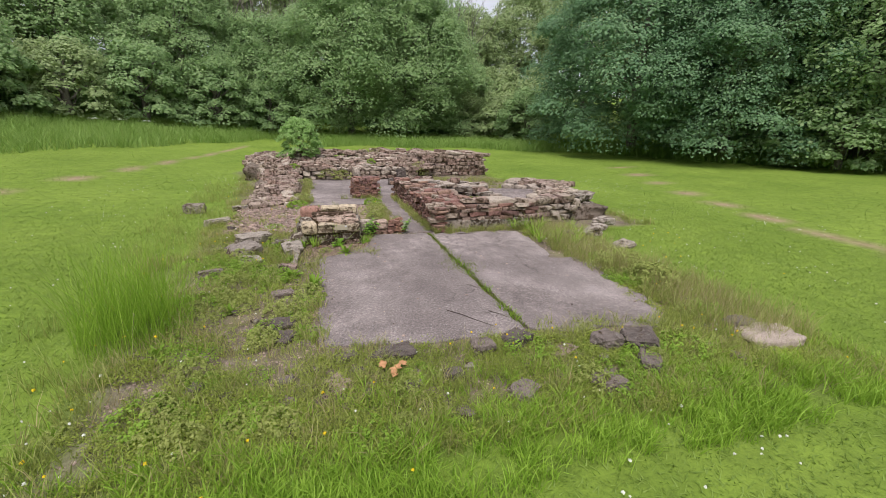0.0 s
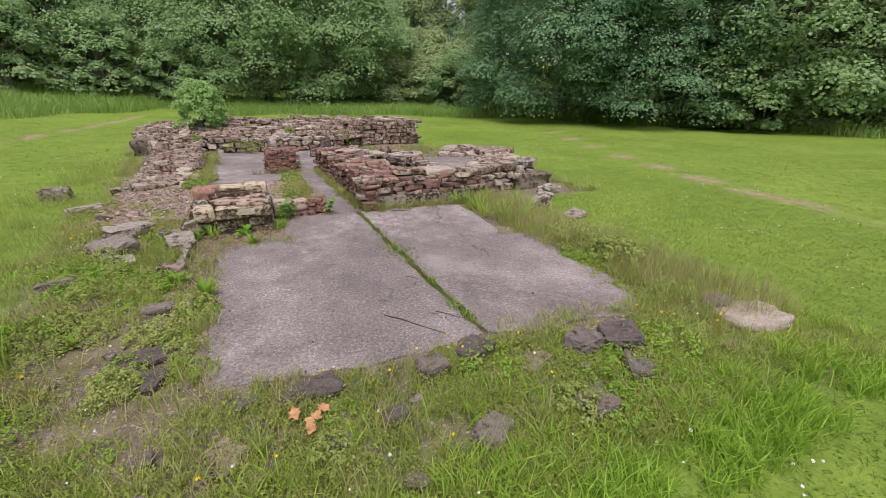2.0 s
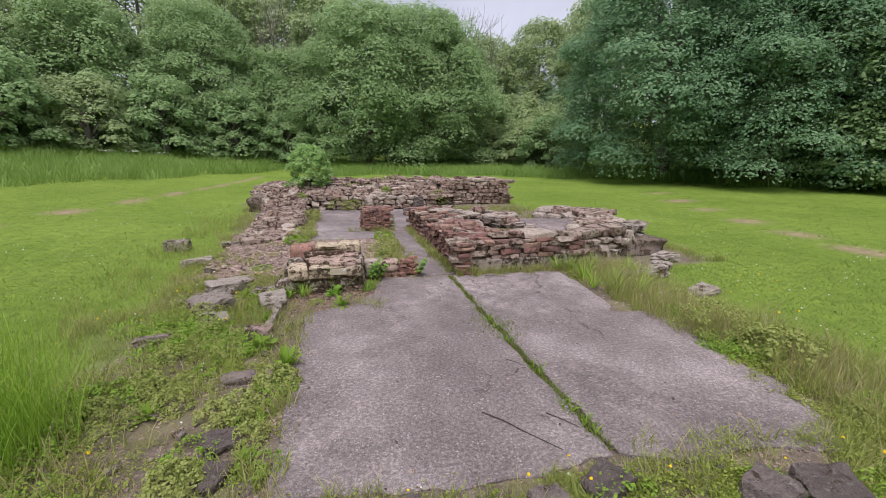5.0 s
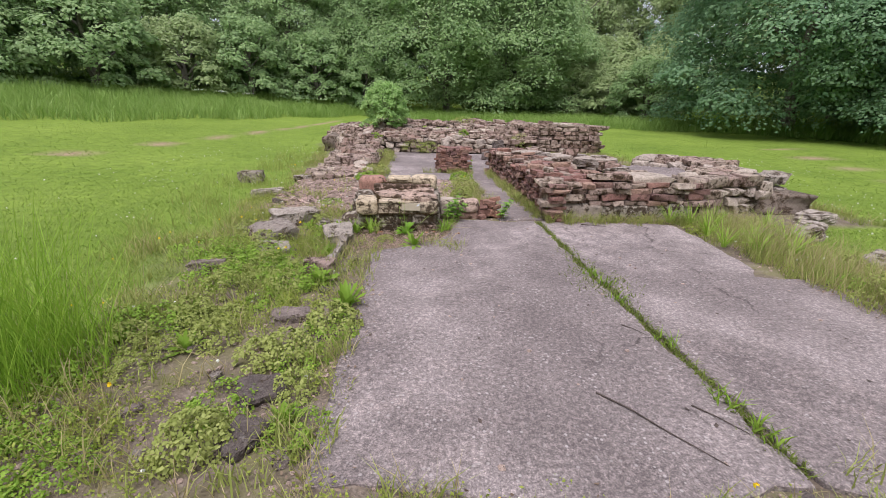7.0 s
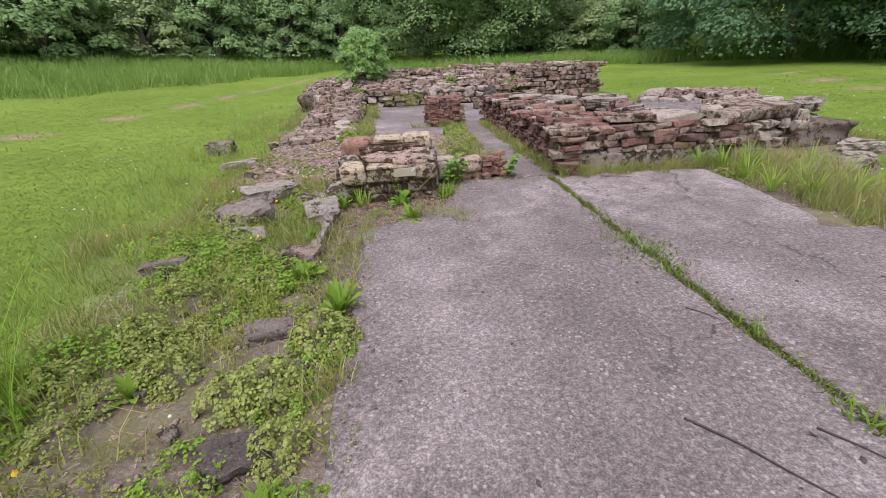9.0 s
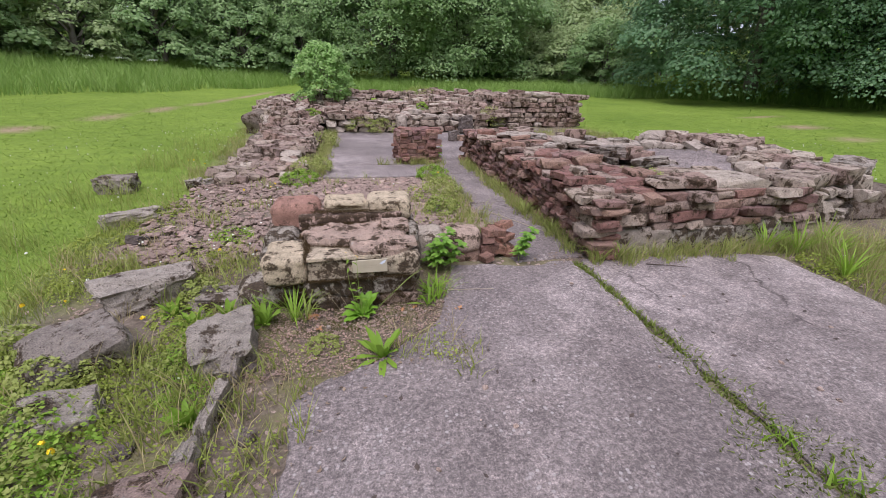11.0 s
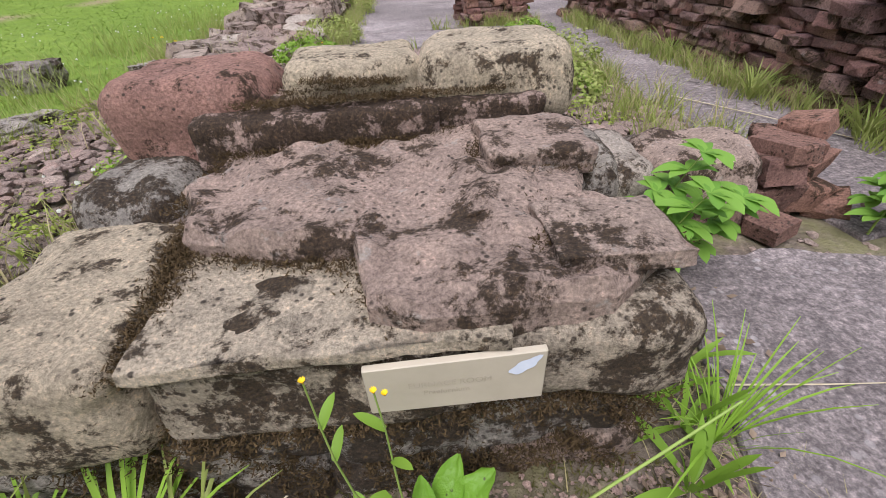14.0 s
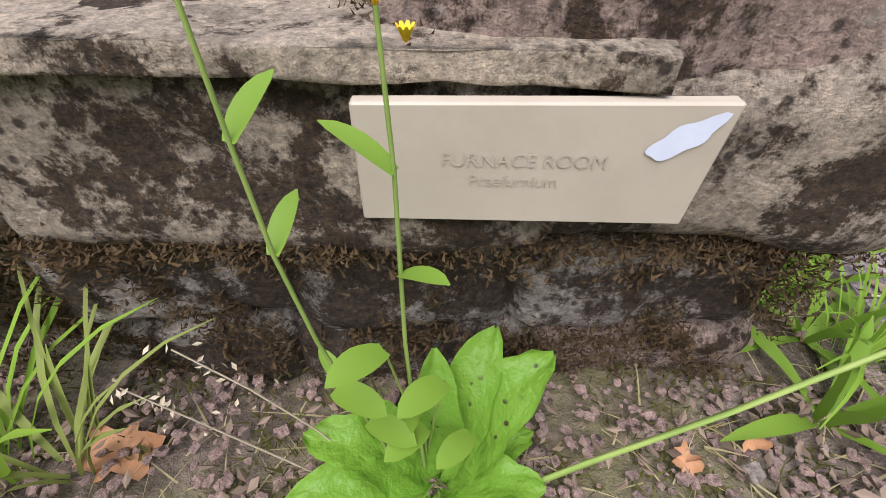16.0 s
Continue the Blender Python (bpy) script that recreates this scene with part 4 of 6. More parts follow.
# ---------------- grass and weeds ----------------
def blades(pts, height, width, lean, segs=1, droop=0.4):
    """Arrays of tapering blades standing at pts: vertices and triangles."""
    n = len(pts)
    a = rng.uniform(0, math.tau, n)
    b = rng.uniform(0, math.tau, n)
    side = np.stack([np.cos(a), np.sin(a), np.zeros(n)], 1) * (width / 2)[:, None]
    out = np.stack([np.cos(b), np.sin(b), np.zeros(n)], 1) * (lean * height)[:, None]
    rows = []
    for k in range(segs):
        t = k / segs
        c = pts + out * (t ** 1.7) + np.stack([np.zeros(n), np.zeros(n), height * (t - droop * 0.5 * lean * t * t)], 1)
        wd = (1 - 0.55 * t)
        rows += [c - side * wd, c + side * wd]
    rows.append(pts + out + np.stack([np.zeros(n), np.zeros(n), height * (1 - droop * 0.5 * lean)], 1))
    m = 2 * segs + 1
    v = np.stack(rows, 1).reshape(-1, 3)
    base = (np.arange(n) * m)[:, None]
    tris = []
    for k in range(segs - 1):
        i = 2 * k
        tris += [base + np.array([[i, i + 1, i + 3]]), base + np.array([[i, i + 3, i + 2]])]
    i = 2 * (segs - 1)
    tris.append(base + np.array([[i, i + 1, i + 2]]))
    return v, np.concatenate(tris)


def grass_object(name, pts, h, w, lean, mat, label, segs=1, droop=0.4, category="grass"):
    v, f = blades(np.asarray(pts), np.asarray(h), np.asarray(w), np.asarray(lean), segs, droop)
    return tagged(new(name, arrays_to_mesh(name, v, f, mat)), label, category, kind="stuff")


def sample(n, x0, x1, y0, y1, keep):
    """Random spots on the ground of a rectangle for which keep(x, y) gives a chance."""
    out = []
    xs, ys, r = rng.uniform(x0, x1, n), rng.uniform(y0, y1, n), rng.random(n)
    for x, y, q in zip(xs.tolist(), ys.tolist(), r.tolist()):
        if q < keep(x, y):
            out.append((x, y, ground_z(x, y)))
    return np.array(out)


def lawn_keep(x, y):
    e = 1 - edge_mask(x, y)
    if abs(path_gap(x, y, PATH_RIGHT)) < 0.2:
        return 0.1
    return e


def near_share(x, y):
    """1 near the ruin, fading to 0 where the coarser grass farther off takes over."""
    return max(0.0, min(1.0, (7.5 - abs(x)) / 3.5)) * max(0.0, min(1.0, (4.0 - y) / 3.0))


p = sample(250000, -7.5, 7.5, -7.5, 4.0, lambda x, y: lawn_keep(x, y) * near_share(x, y))
n = len(p)
grass_object("lawn_grass", p, rng.uniform(0.018, 0.045, n), rng.uniform(0.006, 0.011, n), rng.uniform(0.6, 1.8, n), M_GRASS, "short bright green mown lawn grass")
p = sample(110000, -17, 17, -7, 19, lambda x, y: lawn_keep(x, y) * (1 - near_share(x, y)) * max(0.0, min(1.0, (18.5 - max(abs(x) + 1.5, y)) / 6)))
n = len(p)
grass_object("lawn_grass", p, rng.uniform(0.02, 0.045, n), rng.uniform(0.012, 0.024, n), rng.uniform(0.8, 2.0, n), M_GRASS, "bright green mown lawn grass farther off")


def bare(x, y):
    """Places where nothing grows: slabs, walls, rubble, the pedestal."""
    if -1.76 < x < 1.6 and -3.5 < y < 0 and not (x < -1.0 and y > -0.9 + 0.6 * (-1.4 - x)) and not (x < -0.7 and y > -0.3):
        return True
    if -0.42 < x < 4.0 and 0 < y < 3.9:
        return True
    if -2.15 < x < -0.4 and -0.42 < y < 0.45:
        return True
    if -2.0 < x < -0.9 and -0.75 < y < -0.4:
        return True
    if -2.1 < x < 1.4 and 2.8 < y < 7.4:
        return True
    return x > -2.6 and y > 7.3


def tuft_points(centres, per, radius):
    c = np.repeat(np.asarray(centres), per, 0)
    n = len(c)
    a, r = rng.uniform(0, math.tau, n), radius * np.sqrt(rng.random(n))
    c = c + np.stack([np.cos(a) * r, np.sin(a) * r, np.zeros(n)], 1)
    return c


# weedy tufts over the stony ground
def weed_keep(x, y):
    if bare(x, y):
        return 0.0
    e = edge_mask(x, y)
    if e < 0.05:
        return 0.0
    thick = 0.62 + 1.9 * fbm(x, y, 1.6, 17)
    if -3.2 < x < -0.5 and 0.4 < y < 3:
        thick *= 0.15
    if y > 3:
        thick *= 0.6
    return max(0.0, min(1.0, thick)) * (1.0 if e < 0.95 else 0.75)


c = sample(15000, -4.2, 4.6, -4.9, 9, weed_keep)
p = tuft_points(c, 16, 0.07)
n = len(p)
grass_object("weed_grass", p, rng.uniform(0.03, 0.17, n), rng.uniform(0.004, 0.008, n), rng.uniform(0.2, 0.9, n), M_TALL, "scrubby green and yellowish grass tufts on stony earth", 2)
c = sample(7000, -4.0, 4.6, -4.9, 8, weed_keep)
p = tuft_points(c, 8, 0.07)
n = len(p)
grass_object("dry_grass", p, rng.uniform(0.06, 0.22, n), rng.uniform(0.003, 0.006, n), rng.uniform(0.2, 1.0, n), M_DRY, "thin dry straw-coloured grass among stones", 2)
# foreground fringe along the front edge
c = sample(2600, -3.4, 2.6, -5.1, -4.05, lambda x, y: (0.8 if fbm(x, y, 1.5, 4) > -0.1 else 0.15) * (1.0 if y < -4.5 else 0.15))
p = tuft_points(c, 16, 0.06)
n = len(p)
grass_object("fringe_grass", p, rng.uniform(0.05, 0.16, n), rng.uniform(0.005, 0.01, n), rng.uniform(0.3, 1.0, n), M_FRESH, "lush unmown grass fringe along the ruin's front edge", 2)
# dry tall grass along the right edge
c = sample(1900, 1.5, 3.0, -4.3, 0.6, lambda x, y: 0.0 if bare(x, y) else 0.75 * max(0, 1 - abs(x - 2.1 - 0.1 * y * (y > -2)) / 0.75))
p = tuft_points(c, 14, 0.08)
n = len(p)
grass_object("edge_grass", p, rng.uniform(0.06, 0.26, n), rng.uniform(0.003, 0.006, n), rng.uniform(0.15, 0.9, n), M_TALL, "tall seeding grass along the slab edge", 3)
p = tuft_points(c, 7, 0.1)
n = len(p)
grass_object("edge_grass", p, rng.uniform(0.1, 0.36, n), rng.uniform(0.002, 0.004, n), rng.uniform(0.1, 0.6, n), M_DRY, "dry seeding grass along the slab edge", 3)
# tall wisps on the left
c = sample(1150, -5.2, -3.0, -4.2, 6.5, lambda x, y: 0.9 * max(0, 1 - abs(x + 3.75 + 0.06 * y) / 0.75) * max(0.0, min(1.0, 0.6 + 1.5 * fbm(x, y, 0.8, 8))))
p = tuft_points(c, 14, 0.1)
n = len(p)
grass_object("edge_grass", p, rng.uniform(0.08, 0.34, n), rng.uniform(0.002, 0.005, n), rng.uniform(0.15, 0.8, n), M_TALL, "wispy tall grass beside the ruin", 3)
# one big tuft
p = tuft_points([(-3.3, -2.95, -0.02), (-3.4, -2.75, -0.02), (-3.2, -2.75, -0.02)], 330, 0.34)
n = len(p)
grass_object("grass_tuft", p, rng.uniform(0.2, 0.9, n), rng.uniform(0.003, 0.006, n), rng.uniform(0.05, 0.6, n), M_FRESH, "large tuft of tall bright green meadow grass", 4)
# far meadow bands
def band_keep(x, y):
    if x < -2:
        return 1.0 if bank_gap(x, y) > 0.3 * math.sin(x * 2.1) and math.hypot(x, y) > 16.5 else 0.0
    r = math.hypot(x, y - 2)
    return 1.0 if r > 20 + 0.6 * math.sin(x) else 0.0


p = sample(170000, -26, 22, 2, 34, band_keep)
n = len(p)
grass_object("meadow_grass", p, np.array([0.35 + 0.35 * fbm(q[0], q[1], 0.7, 3) for q in p]) + rng.uniform(0.05, 0.4, n), rng.uniform(0.015, 0.035, n), rng.uniform(0.2, 1.0, n), M_MEADOW, "tall unmown meadow grass before the wood", 2)
# weeds in the long joint
jc = []
for y in np.arange(-3.5, 0.0, 0.012):
    w = 0.02 + 0.06 * max(0.0, fbm(0.3, y, 1.8, 7)) + (0.1 if -2.15 < y < -1.45 else 0.0) * max(0.0, math.sin((y + 2.15) / 0.7 * math.pi))
    for k in range(int(6 + 150 * w)):
        jc.append((-0.018 + rng.normal(0, w), y + rng.normal(0, 0.01), -0.012))
p = np.array(jc)
n = len(p)
grass_object("joint_grass", p, rng.uniform(0.008, 0.045, n), rng.uniform(0.004, 0.012, n), rng.uniform(0.3, 1.4, n), M_JOINT, "small weeds and moss in the slab joint", 2)
p = tuft_points([(-0.02, -2.05, 0.0), (0.0, -1.8, 0.0), (-0.04, -1.6, 0.0), (-0.02, -3.3, 0.0), (-0.03, -3.1, 0.0), (-0.02, -2.6, 0.0)], 26, 0.07)
n = len(p)
grass_object("joint_grass", p, rng.uniform(0.03, 0.09, n), rng.uniform(0.005, 0.012, n), rng.uniform(0.4, 1.2, n), M_WEED, "longer green tufts in the slab joint", 2)


def leaf_arrays(pts, nrm, size, aspect=0.6):
    """Pointed leaves as bent quads at pts, facing nrm."""
    n = len(pts)
    r = rng.normal(size=(n, 3))
    t = np.cross(nrm, r)
    t /= np.linalg.norm(t, axis=1)[:, None] + 1e-9
    b = np.cross(nrm, t)
    s = size[:, None]
    v = np.stack([pts - t * s * 0.5, pts + b * s * aspect * 0.5 - nrm * s * 0.1, pts + t * s * 0.5 - nrm * s * 0.08, pts - b * s * aspect * 0.5 - nrm * s * 0.1], 1).reshape(-1, 3)
    f = np.arange(n * 4).reshape(-1, 4)
    return v, f


# small broad-leaved weeds
c = sample(13000, -3.6, 3.2, -4.8, 3.2, lambda x, y: weed_keep(x, y) * (0.9 if y < 0.3 else 0.3))
p = tuft_points(c, 14, 0.055)
n = len(p)
p[:, 2] += rng.uniform(0.005, 0.07, n)
nr = rng.normal(size=(n, 3)) * 0.6 + np.array([0, 0, 1.0])
nr /= np.linalg.norm(nr, axis=1)[:, None]
v, f = leaf_arrays(p, nr, rng.uniform(0.007, 0.021, n))
tagged(new("weeds", arrays_to_mesh("weeds", v, f, M_HERB)), "low broad-leaved yellow-green weeds and clover on stony earth", "weeds", kind="stuff")


c = sample(6500, -3.0, 2.4, -4.75, -3.62, lambda x, y: 0.0 if bare(x, y) else max(0.0, min(1.0, 0.75 + 1.4 * fbm(x, y, 2.0, 51))))
p = tuft_points(c, 9, 0.05)
n = len(p)
grass_object("herb_grass", p, rng.uniform(0.02, 0.1, n), rng.uniform(0.003, 0.006, n), rng.uniform(0.3, 1.1, n), M_TALL, "short yellow-green grass among the front stones", 2)
p = tuft_points(c, 9, 0.05)
n = len(p)
p[:, 2] += rng.uniform(0.005, 0.06, n)
nr = rng.normal(size=(n, 3)) * 0.6 + np.array([0, 0, 1.0])
nr /= np.linalg.norm(nr, axis=1)[:, None]
v, f = leaf_arrays(p, nr, rng.uniform(0.008, 0.022, n))
tagged(new("weeds", arrays_to_mesh("weeds", v, f, M_HERB)), "small yellow-green herbs between the front stones", "weeds", kind="stuff")


def flower_heads(name, pts, size, mat, label):
    """Small round heads of petals, each a cluster of leaves."""
    k = 10
    q = np.repeat(pts, k, 0)
    d = rng.normal(size=(len(q), 3))
    d[:, 2] = np.abs(d[:, 2])
    d /= np.linalg.norm(d, axis=1)[:, None]
    s = np.repeat(size, k)
    v, f = leaf_arrays(q + d * s[:, None] * 0.35, d, s * 0.75, 0.8)
    tagged(new(name, arrays_to_mesh(name, v, f, mat)), label, "flowers", kind="stuff")


c = sample(5000, -7, 8, -6, 9, lambda x, y: 0.0 if bare(x, y) else (0.5 if fbm(x, y, 0.6, 31) > 0.12 else 0.05))
c[:, 2] += rng.uniform(0.04, 0.08, len(c))
flower_heads("clover_flowers", c, rng.uniform(0.012, 0.024, len(c)), M_WHITE, "white clover heads in the grass")
c = sample(700, -3.8, 4.0, -5, 4, lambda x, y: 0.0 if bare(x, y) else (0.5 if fbm(x, y, 0.7, 41) > 0.0 else 0.05))
c[:, 2] += rng.uniform(0.05, 0.16, len(c))
flower_heads("yellow_flowers", c, rng.uniform(0.015, 0.028, len(c)), M_YELLOW, "small yellow meadow flowers")


# ---------------- single plants ----------------
def blade_leaf(bm, root, way, length, width, arch, curl=0.0, fold=0.25, segs=6):
    """A leaf blade with a mid fold, rising along way and arching over."""
    way = Vector(way).normalized()
    flat = Vector((way.x, way.y, 0)).normalized() if way.xy.length > 1e-4 else Vector((1, 0, 0))
    side = Vector((-flat.y, flat.x, 0))
    rows = []
    pos, d = Vector(root), way.copy()
    for i in range(segs + 1):
        t = i / segs
        wd = width * 0.5 * max(0.04, math.sin(math.pi * min(1, 0.1 + 0.9 * t)) ** 0.55) if i < segs else 0.0004
        up = side.cross(d).normalized() * -1
        wave = curl * math.sin(t * 9)
        rows.append([bm.verts.new(pos + side * wd + up * (fold * wd + wave * wd)), bm.verts.new(pos), bm.verts.new(pos - side * wd + up * (fold * wd - wave * wd))])
        d = (d + Vector((0, 0, -arch / segs))).normalized()
        pos = pos + d * (length / segs)
    for a, c in zip(rows, rows[1:]):
        bm.faces.new((a[0], a[1], c[1], c[0]))
        bm.faces.new((a[1], a[2], c[2], c[1]))


def stem_curve(bm, pts, r0, r1, sides=5):
    rings = []
    for i, p in enumerate(pts):
        p = Vector(p)
        d = (Vector(pts[min(i + 1, len(pts) - 1)]) - Vector(pts[max(i - 1, 0)])).normalized()
        a = d.orthogonal().normalized()
        b = d.cross(a)
        r = r0 + (r1 - r0) * i / (len(pts) - 1)
        rings.append([bm.verts.new(p + r * (math.cos(k * math.tau / sides) * a + math.sin(k * math.tau / sides) * b)) for k in range(sides)])
    for u, w in zip(rings, rings[1:]):
        for k in range(sides):
            bm.faces.new((u[k], u[(k + 1) % sides], w[(k + 1) % sides], w[k]))


def rosette(name, x, y, z, count, length, width, mat, label, spread_=0.8, arch=0.9, curl=0.25):
    """A plant of leaves that spring from one root; every leaf is a part."""
    root = thing(name, label, "plant", at=(x, y, z))
    for i in range(count):
        bm = bmesh.new()
        a = i / count * math.tau + rng.uniform(-0.3, 0.3)
        lift = rng.uniform(0.25, 0.8) if i % 2 else rng.uniform(1.2, 2.8)
        ln = length * rng.uniform(0.6, 1.1)
        blade_leaf(bm, (0.008 * math.cos(a), 0.008 * math.sin(a), 0), (math.cos(a) * spread_, math.sin(a) * spread_, lift), ln, width * rng.uniform(0.7, 1.15), arch * rng.uniform(0.6, 1.2), curl)
        part("leaf", bm_mesh("leaf", bm, mat), root)
    return root


def grass_clump(x, y, z, count, length, width, mat, label):
    root = thing("grass_clump", label, "grass clump", at=(x, y, z))
    for i in range(count):
        bm = bmesh.new()
        a = rng.uniform(0, math.tau)
        r = 0.03 * rng.random()
        blade_leaf(bm, (r * math.cos(a), r * math.sin(a), 0), (math.cos(a) * 0.45, math.sin(a) * 0.45, rng.uniform(0.8, 1.8)), length * rng.uniform(0.5, 1.1), width * rng.uniform(0.6, 1.1), rng.uniform(0.5, 1.6), 0, 0.3, 5)
        part("blade", bm_mesh("blade", bm, mat), root)
    return root


def broad_leaf(bm, way, tilt, length, width, seed):
    """A round-tipped crinkled leaf on a short stalk, rising at tilt and bending over."""
    nl, nw = 14, 8
    off = Vector((seed * 1.7, seed * 0.9, 0))
    flat, side = Vector((math.cos(way), math.sin(way), 0)), Vector((-math.sin(way), math.cos(way), 0))
    pos, rows = Vector((0, 0, 0)), []
    for i in range(nl + 1):
        t = i / nl
        ang = tilt - 0.9 * t * t
        d = flat * math.cos(ang) + Vector((0, 0, math.sin(ang)))
        up = d.cross(side).normalized() * -1
        up = up if up.z > 0 or abs(ang) > 1.3 else -up
        u = max(0.0, (t - 0.12) / 0.88)
        half = width / 2 * (0.07 + 0.93 * math.sqrt(max(0.0, math.sin(math.pi * u ** 0.75)))) if i < nl else width * 0.05
        row = []
        for j in range(nw + 1):
            s = 2 * j / nw - 1
            ripple = 0.16 * noise.noise(Vector((t * 13, s * 3.4, seed))) + 0.12 * abs(s) ** 2 * math.sin(t * 13 + seed + s)
            edge = 1 + 0.07 * math.sin(t * 23 + seed) * abs(s)
            row.append(bm.verts.new(pos + side * half * s * edge + up * (width * ripple * 0.8 + half * 0.28 * abs(s) ** 1.4)))
        rows.append(row)
        pos = pos + d * (length / nl)
    for r0, r1 in zip(rows, rows[1:]):
        for j in range(nw):
            bm.faces.new((r0[j], r0[j + 1], r1[j + 1], r1[j]))


def dock_plant(x, y, z, leaves, label):
    """A rosette of broad leaves; each is (way in degrees, tilt, length, width)."""
    root = thing("dock_plant", label, "plant", at=(x, y, z))
    for i, (way, tilt, ln, wd) in enumerate(leaves):
        bm = bmesh.new()
        broad_leaf(bm, radians(way), tilt, ln * 0.76, wd * 0.74, i + 1.5)
        part("leaf", bm_mesh("leaf", bm, M_DOCK), root)
    return root


dock_plant(-1.5, -0.475, -0.01, ((95, 1.35, 0.17, 0.05), (62, 1.1, 0.19, 0.062), (35, 1.05, 0.2, 0.07), (20, 0.7, 0.12, 0.055), (170, 0.75, 0.16, 0.066), (195, 0.5, 0.17, 0.07), (215, 0.35, 0.17, 0.072), (150, 1.0, 0.14, 0.05), (285, 0.6, 0.12, 0.045), (320, 0.7, 0.12, 0.05), (345, 0.9, 0.13, 0.05)), "fresh green spotted dock plant at the foot of the pedestal")
rosette("dandelion_plant", -1.42, -0.86, -0.01, 15, 0.16, 0.035, M_WEED, "dandelion growing beside the slab", 0.9, 0.7, 0.3)
rosette("dandelion_plant", -2.1, -1.75, 0.0, 12, 0.16, 0.05, M_WEED, "leafy weed beside the slab", 0.8, 0.7, 0.3)
rosette("dandelion_plant", -1.85, -2.15, 0.0, 22, 0.17, 0.035, M_WEED, "bushy weed beside the slab", 0.6, 0.6, 0.3)
for x, y in ((-2.6, -2.6), (-2.75, -2.2), (-3.0, -3.3), (-2.35, -0.45), (-2.5, -0.3), (-2.65, -0.6), (-2.2, -0.4), (-2.0, -0.5), (-1.95, -3.15), (-2.15, -1.15), (1.8, -1.2), (2.0, -2.2)):
    rosette("leafy_weed", x, y, ground_z(x, y), 13, 0.11, 0.03, M_WEED, "fresh broad-leaved weed on stony ground", 0.7, 0.7, 0.3)
for x, y in ((-1.1, -0.33), (-1.14, -0.42), (-1.06, -0.22), (-1.12, -0.28)):
    rosette("ribwort_weed", x, y, -0.01, 9, 0.13, 0.014, M_WEED, "narrow-leaved green weed beside the pedestal", 0.65, 0.9, 0.25)
grass_clump(-1.86, -0.47, -0.01, 26, 0.3, 0.008, M_FRESH, "arching yellow-green grass clump before the pedestal")
grass_clump(-1.8, -0.47, -0.01, 20, 0.2, 0.007, M_TALL, "yellowing grass clump before the pedestal")
grass_clump(-1.07, -0.36, -0.01, 40, 0.2, 0.0035, M_FRESH, "fine grass clump beside the pedestal")
grass_clump(-2.02, -0.42, -0.01, 40, 0.16, 0.008, M_WEED, "green grass beside the pedestal")
for x, y in ((1.57, -0.9), (1.75, -1.1), (2.0, -1.2), (2.35, -0.75), (1.68, -0.5), (2.5, -0.3), (1.95, -0.8), (1.55, 0.0), (1.75, -0.1), (1.95, -0.2), (2.1, 0.0), (0.15, -0.02), (0.3, -0.02), (0.05, 0.6), (0.0, 1.1), (0.06, 1.9)):
    grass_clump(x, y, 0.0, 40, 0.3 if x > 1 else 0.2, 0.008, M_FRESH if x > 1 else M_TALL, "green grass clump at the foot of the wall")


def leafy_shoot(x, y, z, height, n, leaf, mat, label, lean=(0.0, 0.0)):
    """An upright shoot with pairs of leaves."""
    root = thing("leafy_shoot", label, "plant", at=(x, y, z))
    bm = bmesh.new()
    pts = [(lean[0] * t * t, lean[1] * t * t, height * t) for t in np.linspace(0, 1, 7)]
    stem_curve(bm, pts, 0.003, 0.0012)
    part("stem", bm_mesh("stem", bm, M_STEM), root)
    for i in range(n):
        t = 0.25 + 0.75 * i / max(1, n - 1)
        b = Vector((lean[0] * t * t, lean[1] * t * t, height * t))
        for s in (0, math.pi):
            bm = bmesh.new()
            a = i * 1.57 + s + rng.uniform(-0.4, 0.4)
            for k in (-0.5, 0.0, 0.5):
                blade_leaf(bm, b, (math.cos(a + k), math.sin(a + k), 0.45), leaf * (1.0 if k == 0 else 0.75), leaf * 0.36, 0.8, 0.1)
            part("leaf", bm_mesh("leaf", bm, mat), root)
    return root


for x, y, hh in ((-1.02, -0.02, 0.24), (-0.98, 0.08, 0.27), (-0.92, 0.02, 0.2), (-1.06, 0.07, 0.2), (-0.42, 0.08, 0.2), (-0.38, 0.14, 0.22)):
    leafy_shoot(x, y, 0.0, hh, 6, 0.075, M_ELDER, "bright green leafy elder shoot by the low wall", (0.05, -0.04))


def wiry_flower(x, y, z, pts, label, heads):
    """A thin stem with small narrow leaves and yellow buds."""
    root = thing("hawkweed", label, "plant", at=(x, y, z))
    bm = bmesh.new()
    stem_curve(bm, pts, 0.0016, 0.0008)
    part("stem", bm_mesh("stem", bm, M_STEM), root)
    for i in (2, 4, 5):
        if i < len(pts):
            bm = bmesh.new()
            a = rng.uniform(0, math.tau)
            blade_leaf(bm, pts[i], (math.cos(a), math.sin(a), 0.9), 0.03, 0.01, 0.5)
            part("leaf", bm_mesh("leaf", bm, M_WEED), root)
    for hx, hy, hz in heads:
        bm = bmesh.new()
        for k in range(9):
            a = k / 9 * math.tau
            blade_leaf(bm, (hx, hy, hz), (math.cos(a) * 0.5, math.sin(a) * 0.5, 1), 0.0055, 0.0022, 0.3, 0, 0.1, 3)
        part("flower_head", bm_mesh("flower_head", bm, M_YELLOW), root, "small yellow flower")
    return root


